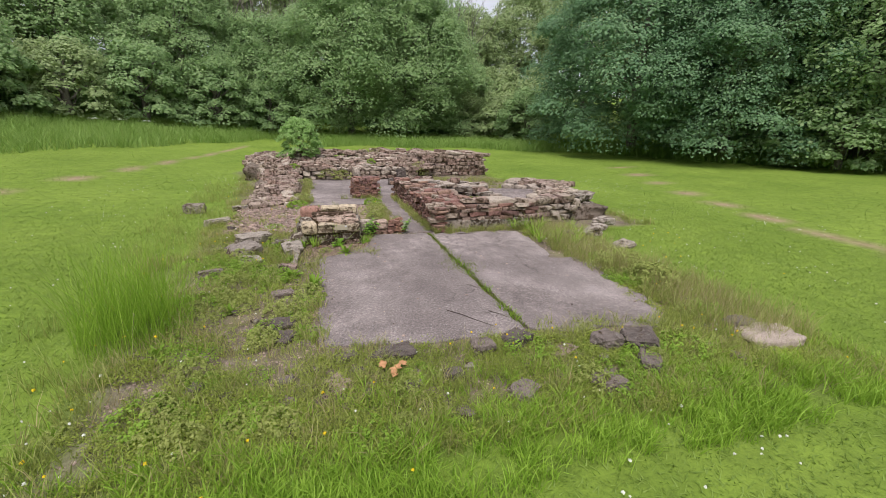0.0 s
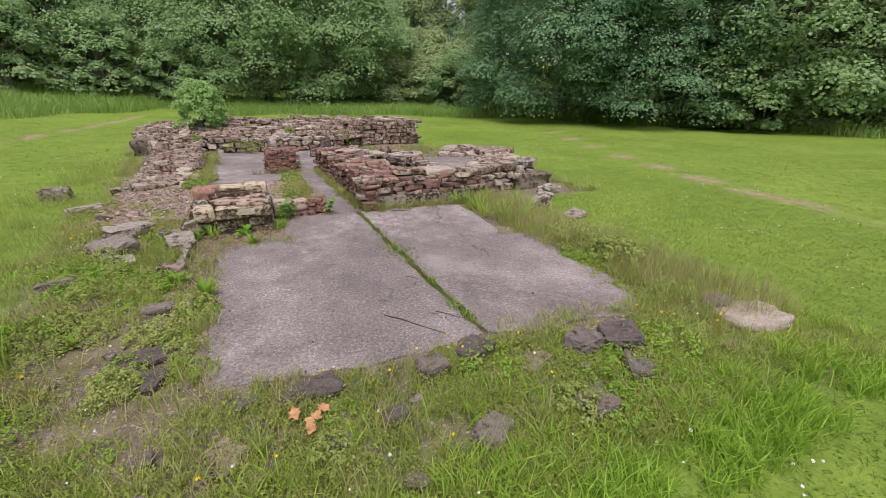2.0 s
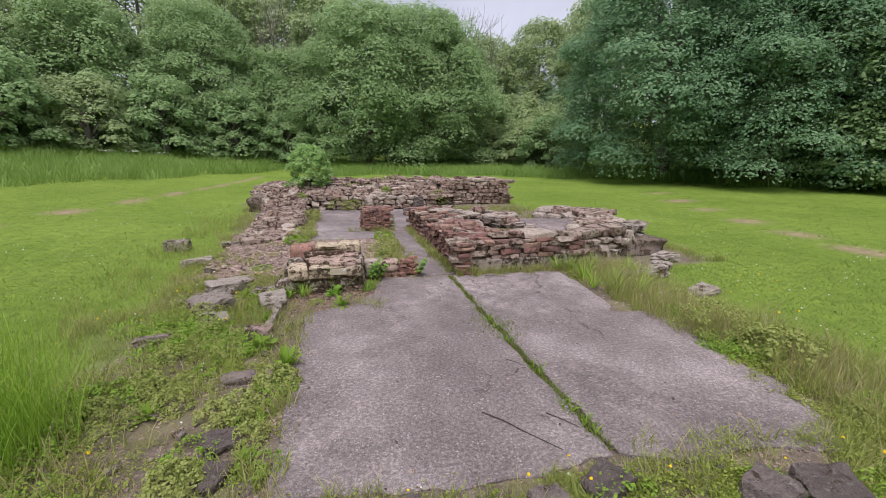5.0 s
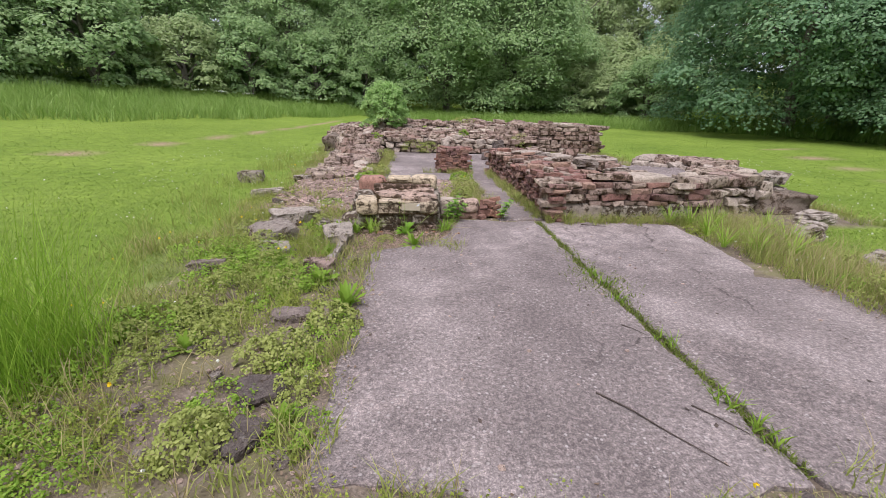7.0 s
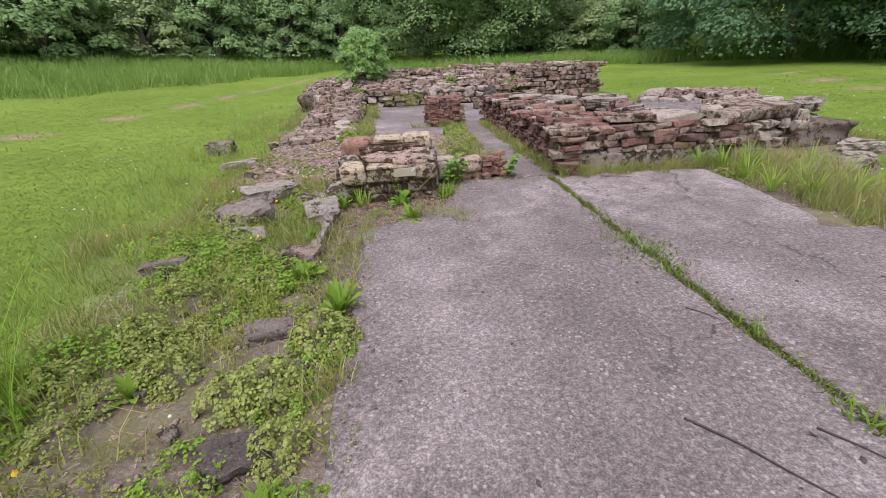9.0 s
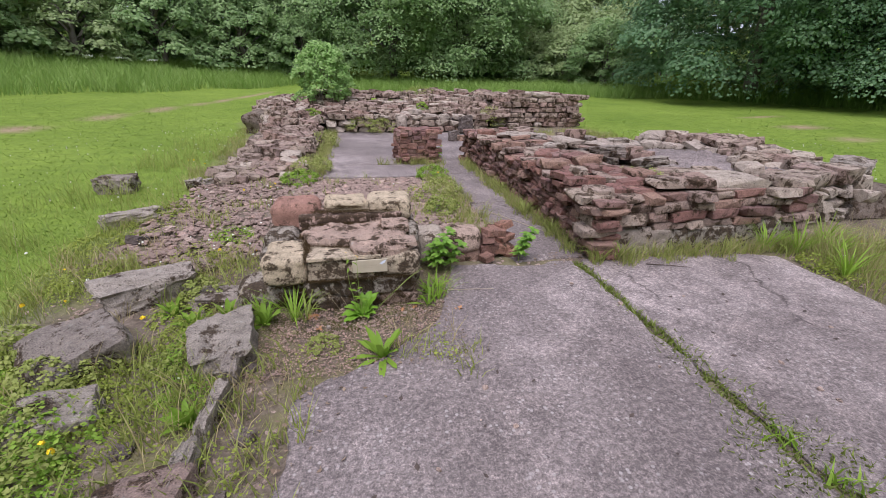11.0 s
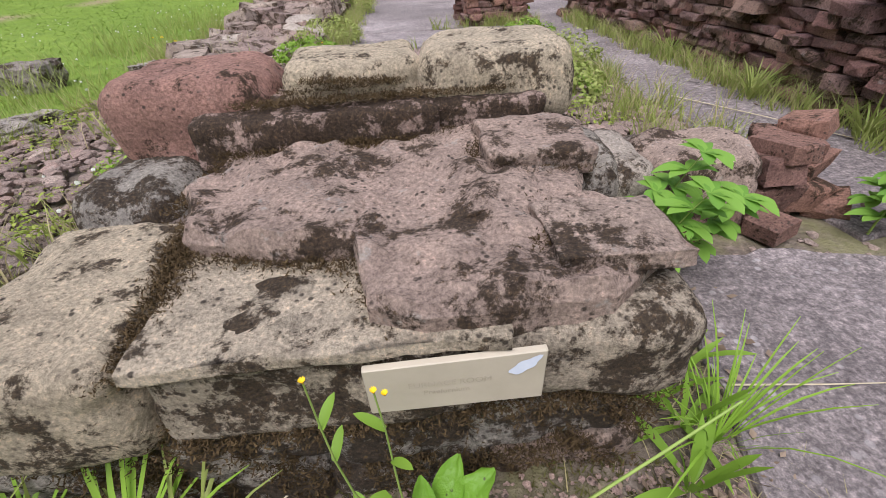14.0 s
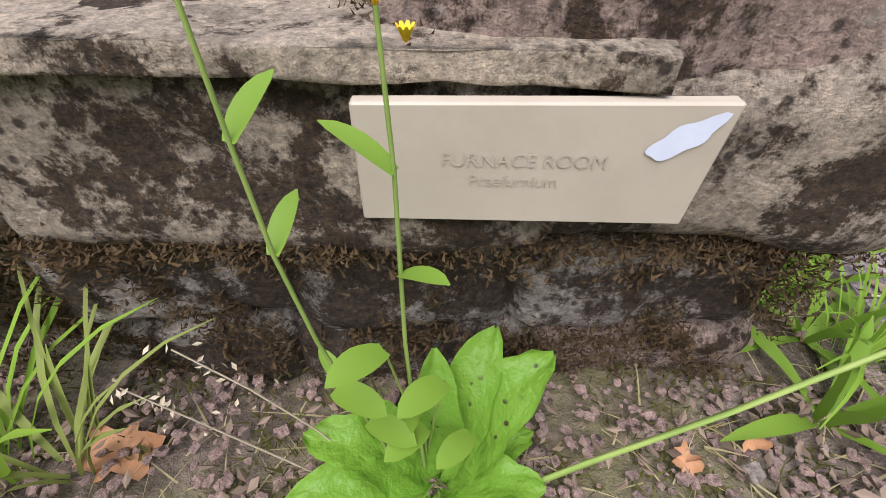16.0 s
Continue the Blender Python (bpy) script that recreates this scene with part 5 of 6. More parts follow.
wiry_flower(-1.53, -0.47, 0.0, [(0, 0, 0), (-0.012, 0.0, 0.07), (-0.025, 0.0, 0.14), (-0.034, 0.0, 0.19), (-0.04, 0.0, 0.25), (-0.041, 0.0, 0.3), (-0.041, 0.0, 0.36)], "tall wiry green stem before the plaque", [(-0.041, 0.0, 0.36)])
wiry_flower(-1.51, -0.47, 0.0, [(0, 0, 0), (-0.004, 0.0, 0.07), (-0.008, 0.0, 0.13), (-0.01, 0.0, 0.19), (-0.01, 0.0, 0.24), (-0.01, 0.0, 0.29), (-0.012, 0.0, 0.34)], "wiry stem with yellow buds before the plaque", [(-0.012, 0.0, 0.34), (-0.005, 0.004, 0.33)])
for i, (dx, dz) in enumerate(((-0.05, 0.15), (-0.02, 0.19), (0.01, 0.16), (-0.035, 0.11), (0.0, 0.1), (0.03, 0.09))):
    leafling = thing("leafling", "pale young leaf on a thin stalk by the dock", "plant", at=(-1.51, -0.46, 0.0))
    bm = bmesh.new()
    stem_curve(bm, [(0, 0, 0), (dx * 0.5, -0.01, dz * 0.6), (dx, -0.015, dz)], 0.0011, 0.0007)
    part("stem", bm_mesh("stem", bm, M_STEM), leafling)
    bm = bmesh.new()
    blade_leaf(bm, (dx, -0.015, dz), (math.cos(i * 2.1), -0.5, 0.4), 0.034, 0.017, 0.6, 0.05, 0.2, 7)
    part("leaf", bm_mesh("leaf", bm, M_WEED), leafling)
long_blade = thing("grass_plant", "single long arching green grass stem by the dock", "grass", at=(-1.46, -0.49, 0.0))
bm = bmesh.new()
stem_curve(bm, [(0, 0, 0), (0.06, 0.005, 0.065), (0.13, 0.012, 0.13), (0.2, 0.022, 0.19), (0.28, 0.04, 0.24)], 0.0026, 0.0014)
part("stem", bm_mesh("stem", bm, M_STEM), long_blade)
for x, y in ((-2.06, -0.1), (-2.1, -0.02), (-2.14, 0.1)):
    wiry_flower(x, y, 0.0, [(0, 0, 0), (0.005, 0, 0.06), (0.01, 0, 0.12), (0.0, 0.0, 0.17)], "yellow hawkweed beside the pedestal", [(0.0, 0.0, 0.17)])


def dead_leaf(x, y, z, size, rz, label):
    bm = bmesh.new()
    n = 22
    ring = []
    for i in range(n):
        a = i / n * math.tau
        r = size * (0.5 + 0.12 * math.sin(6 * a)) * (0.55 + 0.45 * abs(math.cos(a)))
        ring.append(bm.verts.new((r * math.cos(a), r * math.sin(a), 0.006 * math.sin(3 * a) + 0.008 * abs(math.sin(a)))))
    mid = bm.verts.new((0, 0, 0))
    for i in range(n):
        bm.faces.new((mid, ring[i], ring[(i + 1) % n]))
    ob = tagged(new("dead_leaf", bm_mesh("dead_leaf", bm, M_DEADLEAF)), label, "leaf", "fallen leaves")
    ob.location, ob.rotation_euler = (x, y, z), (rng.normal(0, 0.15), rng.normal(0, 0.15), rz)


for x, y, s, rz in ((-1.77, -0.45, 0.06, 0.1), (-1.29, -0.46, 0.03, 1.0), (-1.73, -0.56, 0.04, 2.2), (-0.98, -0.5, 0.05, 0.5), (-1.22, -0.44, 0.03, 0.4), (-1.28, -3.98, 0.09, 0.3), (-1.36, -3.9, 0.08, 1.4), (-1.22, -3.92, 0.08, 2.2), (-1.3, -4.04, 0.07, 0.8)):
    dead_leaf(x, y, ground_z(x, y) + 0.012 if y > -3 else 0.05, s, rz, "curled brown oak leaf on the ground")


def twig(pts, r, mat, label):
    bm = bmesh.new()
    stem_curve(bm, pts, r, r * 0.4)
    tagged(new("twig", bm_mesh("twig", bm, mat)), label, "twig")


twig([(-0.6, -3.02, 0.004), (-0.5, -3.14, 0.009), (-0.42, -3.26, 0.006), (-0.35, -3.36, 0.008), (-0.28, -3.45, 0.004)], 0.0045, M_TWIG, "thin dark twig on the concrete floor")
twig([(-0.21, -3.12, 0.004), (-0.15, -3.2, 0.008), (-0.08, -3.3, 0.005)], 0.004, M_TWIG, "thin dark twig on the concrete floor")
twig([(-0.18, -2.4, 0.003), (-0.13, -2.46, 0.007), (-0.09, -2.53, 0.004)], 0.003, M_TWIG, "thin dark twig on the concrete floor")
twig([(-1.0, -0.28, 0.005), (-0.85, -0.3, 0.008), (-0.72, -0.31, 0.005)], 0.002, M_STRAW, "pale dry stalk on the concrete floor")
twig([(-0.3, 1.2, 0.006), (-0.12, 0.85, 0.01), (0.06, 0.5, 0.006)], 0.003, M_STRAW, "pale dry stalk on the passage floor")
twig([(0.45, -0.12, 0.006), (0.6, -0.18, 0.01), (0.72, -0.22, 0.006)], 0.004, M_TWIG, "thin dark twig on the concrete floor")

# small leaf crumbs on the floor
pts = np.stack([rng.uniform(-1.7, 1.5, 90), rng.uniform(-3.4, -0.3, 90), np.full(90, 0.006)], 1)
nr = rng.normal(size=(90, 3)) * 0.25 + np.array([0, 0, 1.0])
nr /= np.linalg.norm(nr, axis=1)[:, None]
v, f = leaf_arrays(pts, nr, rng.uniform(0.01, 0.035, 90))
tagged(new("leaf_litter", arrays_to_mesh("leaf_litter", v, f, M_TWIG)), "dark crumbs of leaf litter on the concrete", "leaf litter", kind="stuff")


# ---------------- trees ----------------
def crown_mesh(name, mat, radius, height, lobes, leaves, leaf, seed, base=0.0, lobe=(0.17, 0.34)):
    """A crown of many lobes, each thick with leaves; uneven outline with gaps."""
    g = np.random.default_rng(seed)
    vs, fs, n = [], [], 0
    per = leaves // lobes
    for i in range(lobes):
        t = (i + 0.5) / lobes
        zt = base + (height - base) * (0.04 + 0.9 * t ** 0.9)
        prof = math.sin(math.pi * min(1.0, 0.22 + 0.78 * (zt - base) / (height - base)) ** 0.9) ** 0.6
        a = i * 2.39996 + g.uniform(-0.4, 0.4)
        rr = radius * prof * g.uniform(0.55, 0.98)
        c = np.array([rr * math.cos(a), rr * math.sin(a), zt])
        lr = radius * g.uniform(*lobe)
        d = g.normal(size=(per, 3))
        d /= np.linalg.norm(d, axis=1)[:, None]
        out = c - np.array([0, 0, base + (height - base) * 0.4])
        out = out / (np.linalg.norm(out) + 1e-6)
        flip = (d @ out) < -0.25
        d[flip] *= -1
        shell = lr * (0.72 + 0.33 * g.random(per) ** 0.6) * (1 + 0.25 * np.sin(d[:, 0] * 7 + i) * np.cos(d[:, 1] * 6 - i))
        low = d[:, 2] < -0.3
        d[low, 2] *= -0.5
        p = c + d * shell[:, None] * np.array([1.1, 1.1, 0.75])
        p[:, 2] -= 0.08 * (np.linalg.norm(p[:, :2] - c[:2], axis=1) ** 2) / max(lr, 0.01)
        nr = d * 0.9 + g.normal(size=(per, 3)) * 0.42 + np.array([0, 0, 0.7])
        nr /= np.linalg.norm(nr, axis=1)[:, None]
        v, f = leaf_arrays(p, nr, g.uniform(0.6, 1.35, per) * leaf, 0.75)
        vs.append(v)
        fs.append(f + n)
        n += len(v)
    return arrays_to_mesh(name, np.concatenate(vs), np.concatenate(fs), mat)


def trunk_mesh(height, r, seed, limbs=9, reach=2.5):
    g = random.Random(seed)
    bm = bmesh.new()
    pts = [(0.12 * math.sin(k + seed), 0.12 * math.cos(1.7 * k), height * k / 6 - 0.3) for k in range(7)]
    stem_curve(bm, pts, r, r * 0.3, 8)
    for i in range(limbs):
        z = height * (0.2 + 0.7 * i / limbs)
        a = i * 2.4 + g.uniform(-0.4, 0.4)
        q = [(0.1 * math.cos(a), 0.1 * math.sin(a), z)]
        for k in range(1, 5):
            q.append((reach * k / 4 * math.cos(a + 0.15 * k), reach * k / 4 * math.sin(a + 0.15 * k), z + reach * 0.22 * k + g.uniform(-0.1, 0.1)))
        stem_curve(bm, q, r * 0.35, r * 0.08, 5)
    return bm_mesh("trunk", bm, M_BARK)


def make_tree(name, label, mat, radius, height, lobes, leaves, leaf, seed, base=0.3):
    t = thing(name, label, "tree", "trees of the wood")
    part("trunk", trunk_mesh(height * 0.8, 0.2 + radius * 0.02, seed, 9, radius * 0.55), t)
    part("crown", crown_mesh("crown", mat, radius, height, lobes, leaves, leaf, seed, base), t)
    return t


DARK_L = "dense dark green broadleaf tree with foliage to the ground"
MID_L = "full mid-green broadleaf tree at the meadow's edge"
LIGHT_L = "light green loose-crowned tree in the wood"
SHRUB_L = "rounded green shrub in the hedge"
t_dark = make_tree("tree", DARK_L, M_HOLM, 5.6, 12.5, 150, 100000, 0.145, 11)
t_mid = make_tree("tree", MID_L, M_OAK, 5.2, 11.5, 140, 84000, 0.15, 12)
t_mid2 = make_tree("tree", MID_L, M_OAK, 4.6, 10.0, 110, 50000, 0.18, 13)
t_light = make_tree("tree", LIGHT_L, M_ASH, 4.4, 14.0, 110, 26000, 0.23, 14, 1.5)
t_shrub = make_tree("shrub", SHRUB_L, M_OAK, 2.8, 4.6, 55, 17000, 0.17, 15, 0.1)
t_shrub2 = make_tree("shrub", "pale green loose shrub in the hedge", M_ASH, 2.6, 4.2, 50, 14000, 0.17, 16, 0.1)


def plant(ob, x, y, s=1.0, turn=0.0, first=False):
    z = rise(x, y) - 0.15
    m = Matrix.Translation((x, y, z)) @ Matrix.Rotation(turn, 4, "Z")
    t = ob if first else copy_thing(ob, m)
    if first:
        t.matrix_basis = m
    t.scale = (s, s, s)
    return t


used = set()
TREES = [
    (t_dark, 17.2, 16.2, 1.05), (t_dark, 18.8, 11.0, 0.78), (t_mid2, 22.5, 7.0, 0.95), (t_dark, 24.5, 15.5, 1.15), (t_shrub, 20.3, 6.6, 0.8), (t_mid2, 21.5, 12.0, 0.9),
    (t_mid, 1.2, 30.5, 1.1), (t_mid, 5.8, 31.0, 1.08), (t_mid2, 8.4, 33.5, 1.12), (t_light, 5.0, 45.0, 1.0),
    (t_mid2, -5.5, 33.5, 0.9), (t_mid, -11.5, 33.5, 1.0), (t_mid2, -17.5, 29.0, 1.0), (t_mid2, -23.0, 23.0, 1.0), (t_mid, -28.0, 17.0, 1.0), (t_mid2, -30, 9, 1.0),
    (t_shrub, -8.5, 29.0, 1.0), (t_shrub, -12.5, 27.0, 1.05), (t_shrub2, -15.5, 24.5, 1.0), (t_shrub, -18.5, 21.0, 1.1), (t_shrub, -21.5, 17.5, 1.0), (t_shrub2, -24.0, 13.0, 1.0), (t_shrub, -5.0, 29.5, 0.85), (t_shrub, -25.5, 8.0, 1.1),
    (t_shrub2, 11.0, 30.0, 0.9), (t_shrub2, 13.5, 28.0, 0.95), (t_shrub, 14.6, 25.0, 0.9), (t_shrub2, 12.2, 33.0, 1.3),
    (t_light, 12.6, 39.0, 0.8), (t_light, 16.5, 37.0, 0.82), (t_light, 10.2, 38.5, 0.8), (t_light, 14.6, 41.0, 0.85), (t_light, 19.5, 38.0, 0.95), (t_shrub2, 16.5, 29.5, 1.25), (t_shrub2, 14.6, 32.5, 1.4), (t_shrub, 9.8, 31.5, 1.0), (t_light, 22.5, 30.0, 1.05), (t_light, 27.5, 24.0, 1.05), (t_light, 25.5, 6.0, 0.95), (t_light, 26.5, 0.0, 1.0), (t_light, 29.0, 12.0, 1.05), (t_light, 33.0, 18.0, 1.1),
    (t_light, 8.5, 43.0, 0.9), (t_light, 1.5, 43.0, 1.0), (t_light, -4.0, 42.0, 1.1), (t_light, -10.5, 42.0, 1.1), (t_light, -17.0, 38.0, 1.1), (t_light, -23.5, 32.5, 1.1), (t_light, -30.5, 26.0, 1.1), (t_light, -36.0, 17.0, 1.1), (t_light, -37.0, 6.0, 1.1),
    (t_shrub, 24.0, 3.5, 1.1), (t_shrub, 23.5, -2.5, 1.1), (t_mid2, 27.0, -8.0, 1.0), (t_light, 20.0, -20.0, 1.0), (t_light, 5.0, -28.0, 1.0), (t_mid2, -10.0, -28.0, 1.0), (t_light, -24.0, -18.0, 1.0), (t_mid2, -31.0, -4.0, 1.0), (t_light, 14.0, -30.0, 1.0), (t_light, -18, -30, 1.0),
    (t_light, -27.0, 45.0, 1.3), (t_light, -14.0, 50.0, 1.3), (t_light, -2.0, 52.0, 1.25), (t_light, 26.0, 38.0, 1.1), (t_light, 34.0, 30.0, 1.25), (t_light, 40.0, 14.0, 1.2), (t_light, -41.0, 33.0, 1.3),
]
rt = random.Random(5)
for ob, x, y, s in TREES:
    turn = rt.uniform(0, math.tau)
    plant(ob, x, y, s * rt.uniform(0.96, 1.04), turn, ob not in used)
    used.add(ob)


def bare_tree(x, y, height, seed, label):
    """A pale tree of bare forking limbs."""
    g = random.Random(seed)
    t = thing("bare_tree", label, "tree", at=(x, y, rise(x, y)))
    bm = bmesh.new()

    def grow(p, d, ln, r, depth):
        q = [p]
        for k in range(4):
            d = (d + Vector((g.uniform(-0.2, 0.2), g.uniform(-0.2, 0.2), 0.08))).normalized()
            q.append(q[-1] + d * ln / 4)
        stem_curve(bm, q, r, r * 0.6, 5)
        if depth:
            for s in range(3):
                nd = (d + Vector((g.uniform(-0.8, 0.8), g.uniform(-0.8, 0.8), g.uniform(0, 0.4)))).normalized()
                grow(q[-1 if s < 2 else 2], nd, ln * 0.7, r * 0.55, depth - 1)

    for s in range(3):
        grow(Vector((0.2 * s, 0, 0)), Vector((g.uniform(-0.3, 0.3), g.uniform(-0.3, 0.3), 1)), height * 0.42, 0.13, 4)
    part("branchwork", bm_mesh("branchwork", bm, M_BARK), t)


bare_tree(-5.6, 36.0, 12, 3, "pale bare-limbed tree in the wood")
bare_tree(11.5, 36.5, 12, 4, "pale bare-limbed tree in the wood")
bare_tree(22.5, 7.5, 10, 6, "grey bare-limbed tree beside the dark tree")

# bush on the ruined wall
bush = thing("bush", "bright green sapling bush growing on the ruined wall", "bush", at=(-2.25, 8.75, 0.42))
part("stem", trunk_mesh(1.1, 0.025, 21, 10, 0.45), bush)
part("crown", crown_mesh("bush_crown", M_BUSH, 0.68, 1.45, 110, 11000, 0.06, 22, 0.02, (0.12, 0.3)), bush)
# smaller weeds growing on the walls
for x, y, z, h_, w_ in ((-1.4, 7.2, 0.02, 0.3, 0.35), (-1.0, 7.15, 0.02, 0.28, 0.3), (1.6, 7.6, 0.05, 0.5, 0.35), (0.2, 9.6, 0.7, 0.2, 0.4), (-2.15, 5.3, 0.0, 0.25, 0.3), (1.15, 1.1, 0.26, 0.12, 0.3), (-0.7, 1.7, 0.0, 0.2, 0.28), (-0.62, 2.7, 0.0, 0.14, 0.22), (-2.1, 3.2, 0.0, 0.2, 0.25), (-0.35, 4.1, 0.0, 0.3, 0.14), (1.9, -2.3, 0.0, 0.28, 0.3), (-2.45, 7.0, 0.3, 0.22, 0.2), (-2.2, 2.6, 0.0, 0.14, 0.2), (0.0, 7.9, 0.42, 0.2, 0.15)):
    t = thing("wall_weed", "tufted green weed growing among the stones", "weed", at=(x, y, z))
    part("foliage", crown_mesh("weed_foliage", M_TALL if w_ > 0.24 else M_WEED, w_, h_, 22, 1500, 0.02, int(100 + x * 10 + y * 7), 0.0), t)
# umbellifers in the meadow
for x, y in ((-10.7, 17.9), (-11.4, 17.2), (-9.8, 18.6)):
    t = thing("cow_parsley", "white-headed cow parsley in the tall grass", "plant", at=(x, y, rise(x, y) - 0.05))
    bm = bmesh.new()
    stem_curve(bm, [(0, 0, 0), (0.03, 0, 0.6), (0.0, 0.02, 1.15)], 0.015, 0.006)
    part("stem", bm_mesh("stem", bm, M_STEM), t)
    q = np.stack([rng.normal(0, 0.12, 120), rng.normal(0, 0.12, 120), 1.17 + rng.normal(0, 0.02, 120)], 1)
    nr = np.tile(np.array([0, 0, 1.0]), (120, 1))
    v, f = leaf_arrays(q, nr, rng.uniform(0.03, 0.06, 120))
    part("flower_head", arrays_to_mesh("flower_head", v, f, M_WHITE), t, "flat white flower head")

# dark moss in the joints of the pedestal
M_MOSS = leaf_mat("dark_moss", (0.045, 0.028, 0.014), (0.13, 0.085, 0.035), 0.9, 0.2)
M_MOSSGREEN = leaf_mat("olive_moss", (0.05, 0.05, 0.012), (0.15, 0.14, 0.035), 0.9, 0.2)
MOSS_LINES = [((-1.8, 0.045, 0.338), (-1.26, 0.06, 0.342)), ((-1.8, 0.06, 0.345), (-1.26, 0.075, 0.348)), ((-1.8, -0.16, 0.322), (-1.76, -0.36, 0.302)), ((-1.36, 0.06, 0.345), (-1.38, -0.1, 0.338)), ((-1.78, -0.39, 0.18), (-1.2, -0.38, 0.178)), ((-1.7, 0.13, 0.42), (-1.5, 0.125, 0.43)), ((-1.8, -0.2, 0.312), (-1.56, -0.26, 0.312)), ((-1.79, -0.39, 0.3), (-1.8, -0.12, 0.32)), ((-1.82, 0.07, 0.345), (-1.24, 0.1, 0.35)), ((-1.38, -0.12, 0.34), (-1.3, -0.24, 0.34)), ((-1.3, -0.24, 0.34), (-1.36, -0.3, 0.338)), ((-1.56, -0.26, 0.305), (-1.52, -0.36, 0.305)),
              ((-1.78, 0.1, 0.41), (-1.3, 0.1, 0.41)), ((-1.66, 0.12, 0.44), (-1.5, 0.12, 0.43)), ((-1.25, -0.1, 0.34), (-1.22, 0.1, 0.35)), ((-1.8, 0.05, 0.33), (-1.84, -0.1, 0.32)), ((-1.34, -0.1, 0.345), (-1.22, -0.1, 0.345)), ((-1.26, -0.2, 0.33), (-1.19, -0.3, 0.33))]
pts = []
for a, b in MOSS_LINES:
    a, b = np.array(a), np.array(b)
    k = int(np.linalg.norm(b - a) * 8000)
    t = rng.random((k, 1))
    pts.append(a + (b - a) * t + rng.normal(0, 1, (k, 3)) * np.array([0.013, 0.013, 0.003]))
p = np.concatenate(pts)
n = len(p)
p[:, 2] -= 0.004
grass_object("moss", p, rng.uniform(0.003, 0.006, n), rng.uniform(0.002, 0.0035, n), rng.uniform(0.4, 1.6, n), M_MOSS, "dark brown moss in the pedestal's joints", 1, 0.4, "moss")
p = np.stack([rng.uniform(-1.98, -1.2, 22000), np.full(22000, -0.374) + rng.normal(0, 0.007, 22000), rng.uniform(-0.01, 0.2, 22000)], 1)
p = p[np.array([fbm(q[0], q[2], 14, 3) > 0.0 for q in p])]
n = len(p)
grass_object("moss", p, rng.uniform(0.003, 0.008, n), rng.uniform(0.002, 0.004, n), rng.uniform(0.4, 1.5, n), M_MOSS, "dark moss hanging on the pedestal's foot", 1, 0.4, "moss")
p = np.stack([rng.uniform(-2.0, -1.15, 7000), rng.uniform(-0.62, -0.36, 7000), np.zeros(7000)], 1)
p = p[np.array([fbm(q[0], q[1], 9, 6) > 0.0 for q in p])]
p[:, 2] = -0.012
n = len(p)
grass_object("moss", p, rng.uniform(0.006, 0.016, n), rng.uniform(0.002, 0.004, n), rng.uniform(0.3, 1.3, n), M_MOSSGREEN, "olive moss on the earth before the pedestal", 1, 0.4, "moss")
# straw litter
c = sample(5200, -2.3, -0.9, -1.1, 0.1, lambda x, y: 0.0 if (-2.0 < x < -1.18 and y > -0.42) else 0.8)
c[:, 2] += 0.006
n = len(c)
grass_object("straw_litter", c, rng.uniform(0.006, 0.016, n), rng.uniform(0.0015, 0.003, n), rng.uniform(2.0, 7.0, n), M_DRY, "dry stalks and litter on the earth", 2, 0.1, "litter")
c = sample(9000, -3.2, 2.5, -4.4, 3.0, lambda x, y: 0.0 if (bare(x, y) and not (-2.0 < x < -0.9 and -0.75 < y < -0.4)) else 0.7)
c[:, 2] += 0.006
n = len(c)
grass_object("straw_litter", c, rng.uniform(0.008, 0.02, n), rng.uniform(0.0015, 0.004, n), rng.uniform(2.0, 6.0, n), M_DRY, "dry stalks scattered over the stony earth", 2, 0.1, "litter")
small = np.stack([rng.uniform(-2.1, -0.9, 4200), rng.uniform(-0.95, -0.38, 4200), np.full(4200, -0.006)], 1)
joined_pebbles("grit", rubble_floor, small, rng.uniform(0.003, 0.014, 4200), S_COBBLE, "pale grit before the pedestal")

# leafy clumps over the stony edges
def leafy_clump(label, mat, w_, h_, leaf, seed):
    t = thing("leafy_clump", label, "weed", "weed clumps on the stony edges")
    part("foliage", crown_mesh("clump_foliage", mat, w_, h_, 26, 900, leaf, seed, 0.0, (0.15, 0.4)), t)
    return t


clumps = [leafy_clump("low mat of yellow-green clover leaves", M_HERB, 0.15, 0.06, 0.013, 301), leafy_clump("bushy green weed with small leaves", M_TALL, 0.11, 0.13, 0.016, 302), leafy_clump("spreading fresh green weed", M_WEED, 0.2, 0.09, 0.017, 303), leafy_clump("low yellowish herb mat", M_HERB, 0.22, 0.045, 0.012, 304)]
rc = random.Random(9)
placed = 0
while placed < 210:
    x, y = rc.uniform(-3.3, 2.6), rc.uniform(-4.6, 1.0)
    if bare(x, y) or edge_mask(x, y) < 0.4 or (x > 0 and y > -0.3) or (-2.0 < x < 1.6 and y > -3.85) or (fbm(x, y, 0.9, 77) < -0.05):
        continue
    i = rc.randrange(4)
    m = Matrix.Translation((x, y, ground_z(x, y) - 0.01)) @ Matrix.Rotation(rc.uniform(0, 6.28), 4, "Z")
    t = clumps[i] if placed < 4 and i == placed else copy_thing(clumps[i], m)
    t.matrix_basis = m
    k = rc.uniform(0.6, 1.2)
    t.scale = (k, k, k * rc.uniform(0.8, 1.2))
    placed += 1
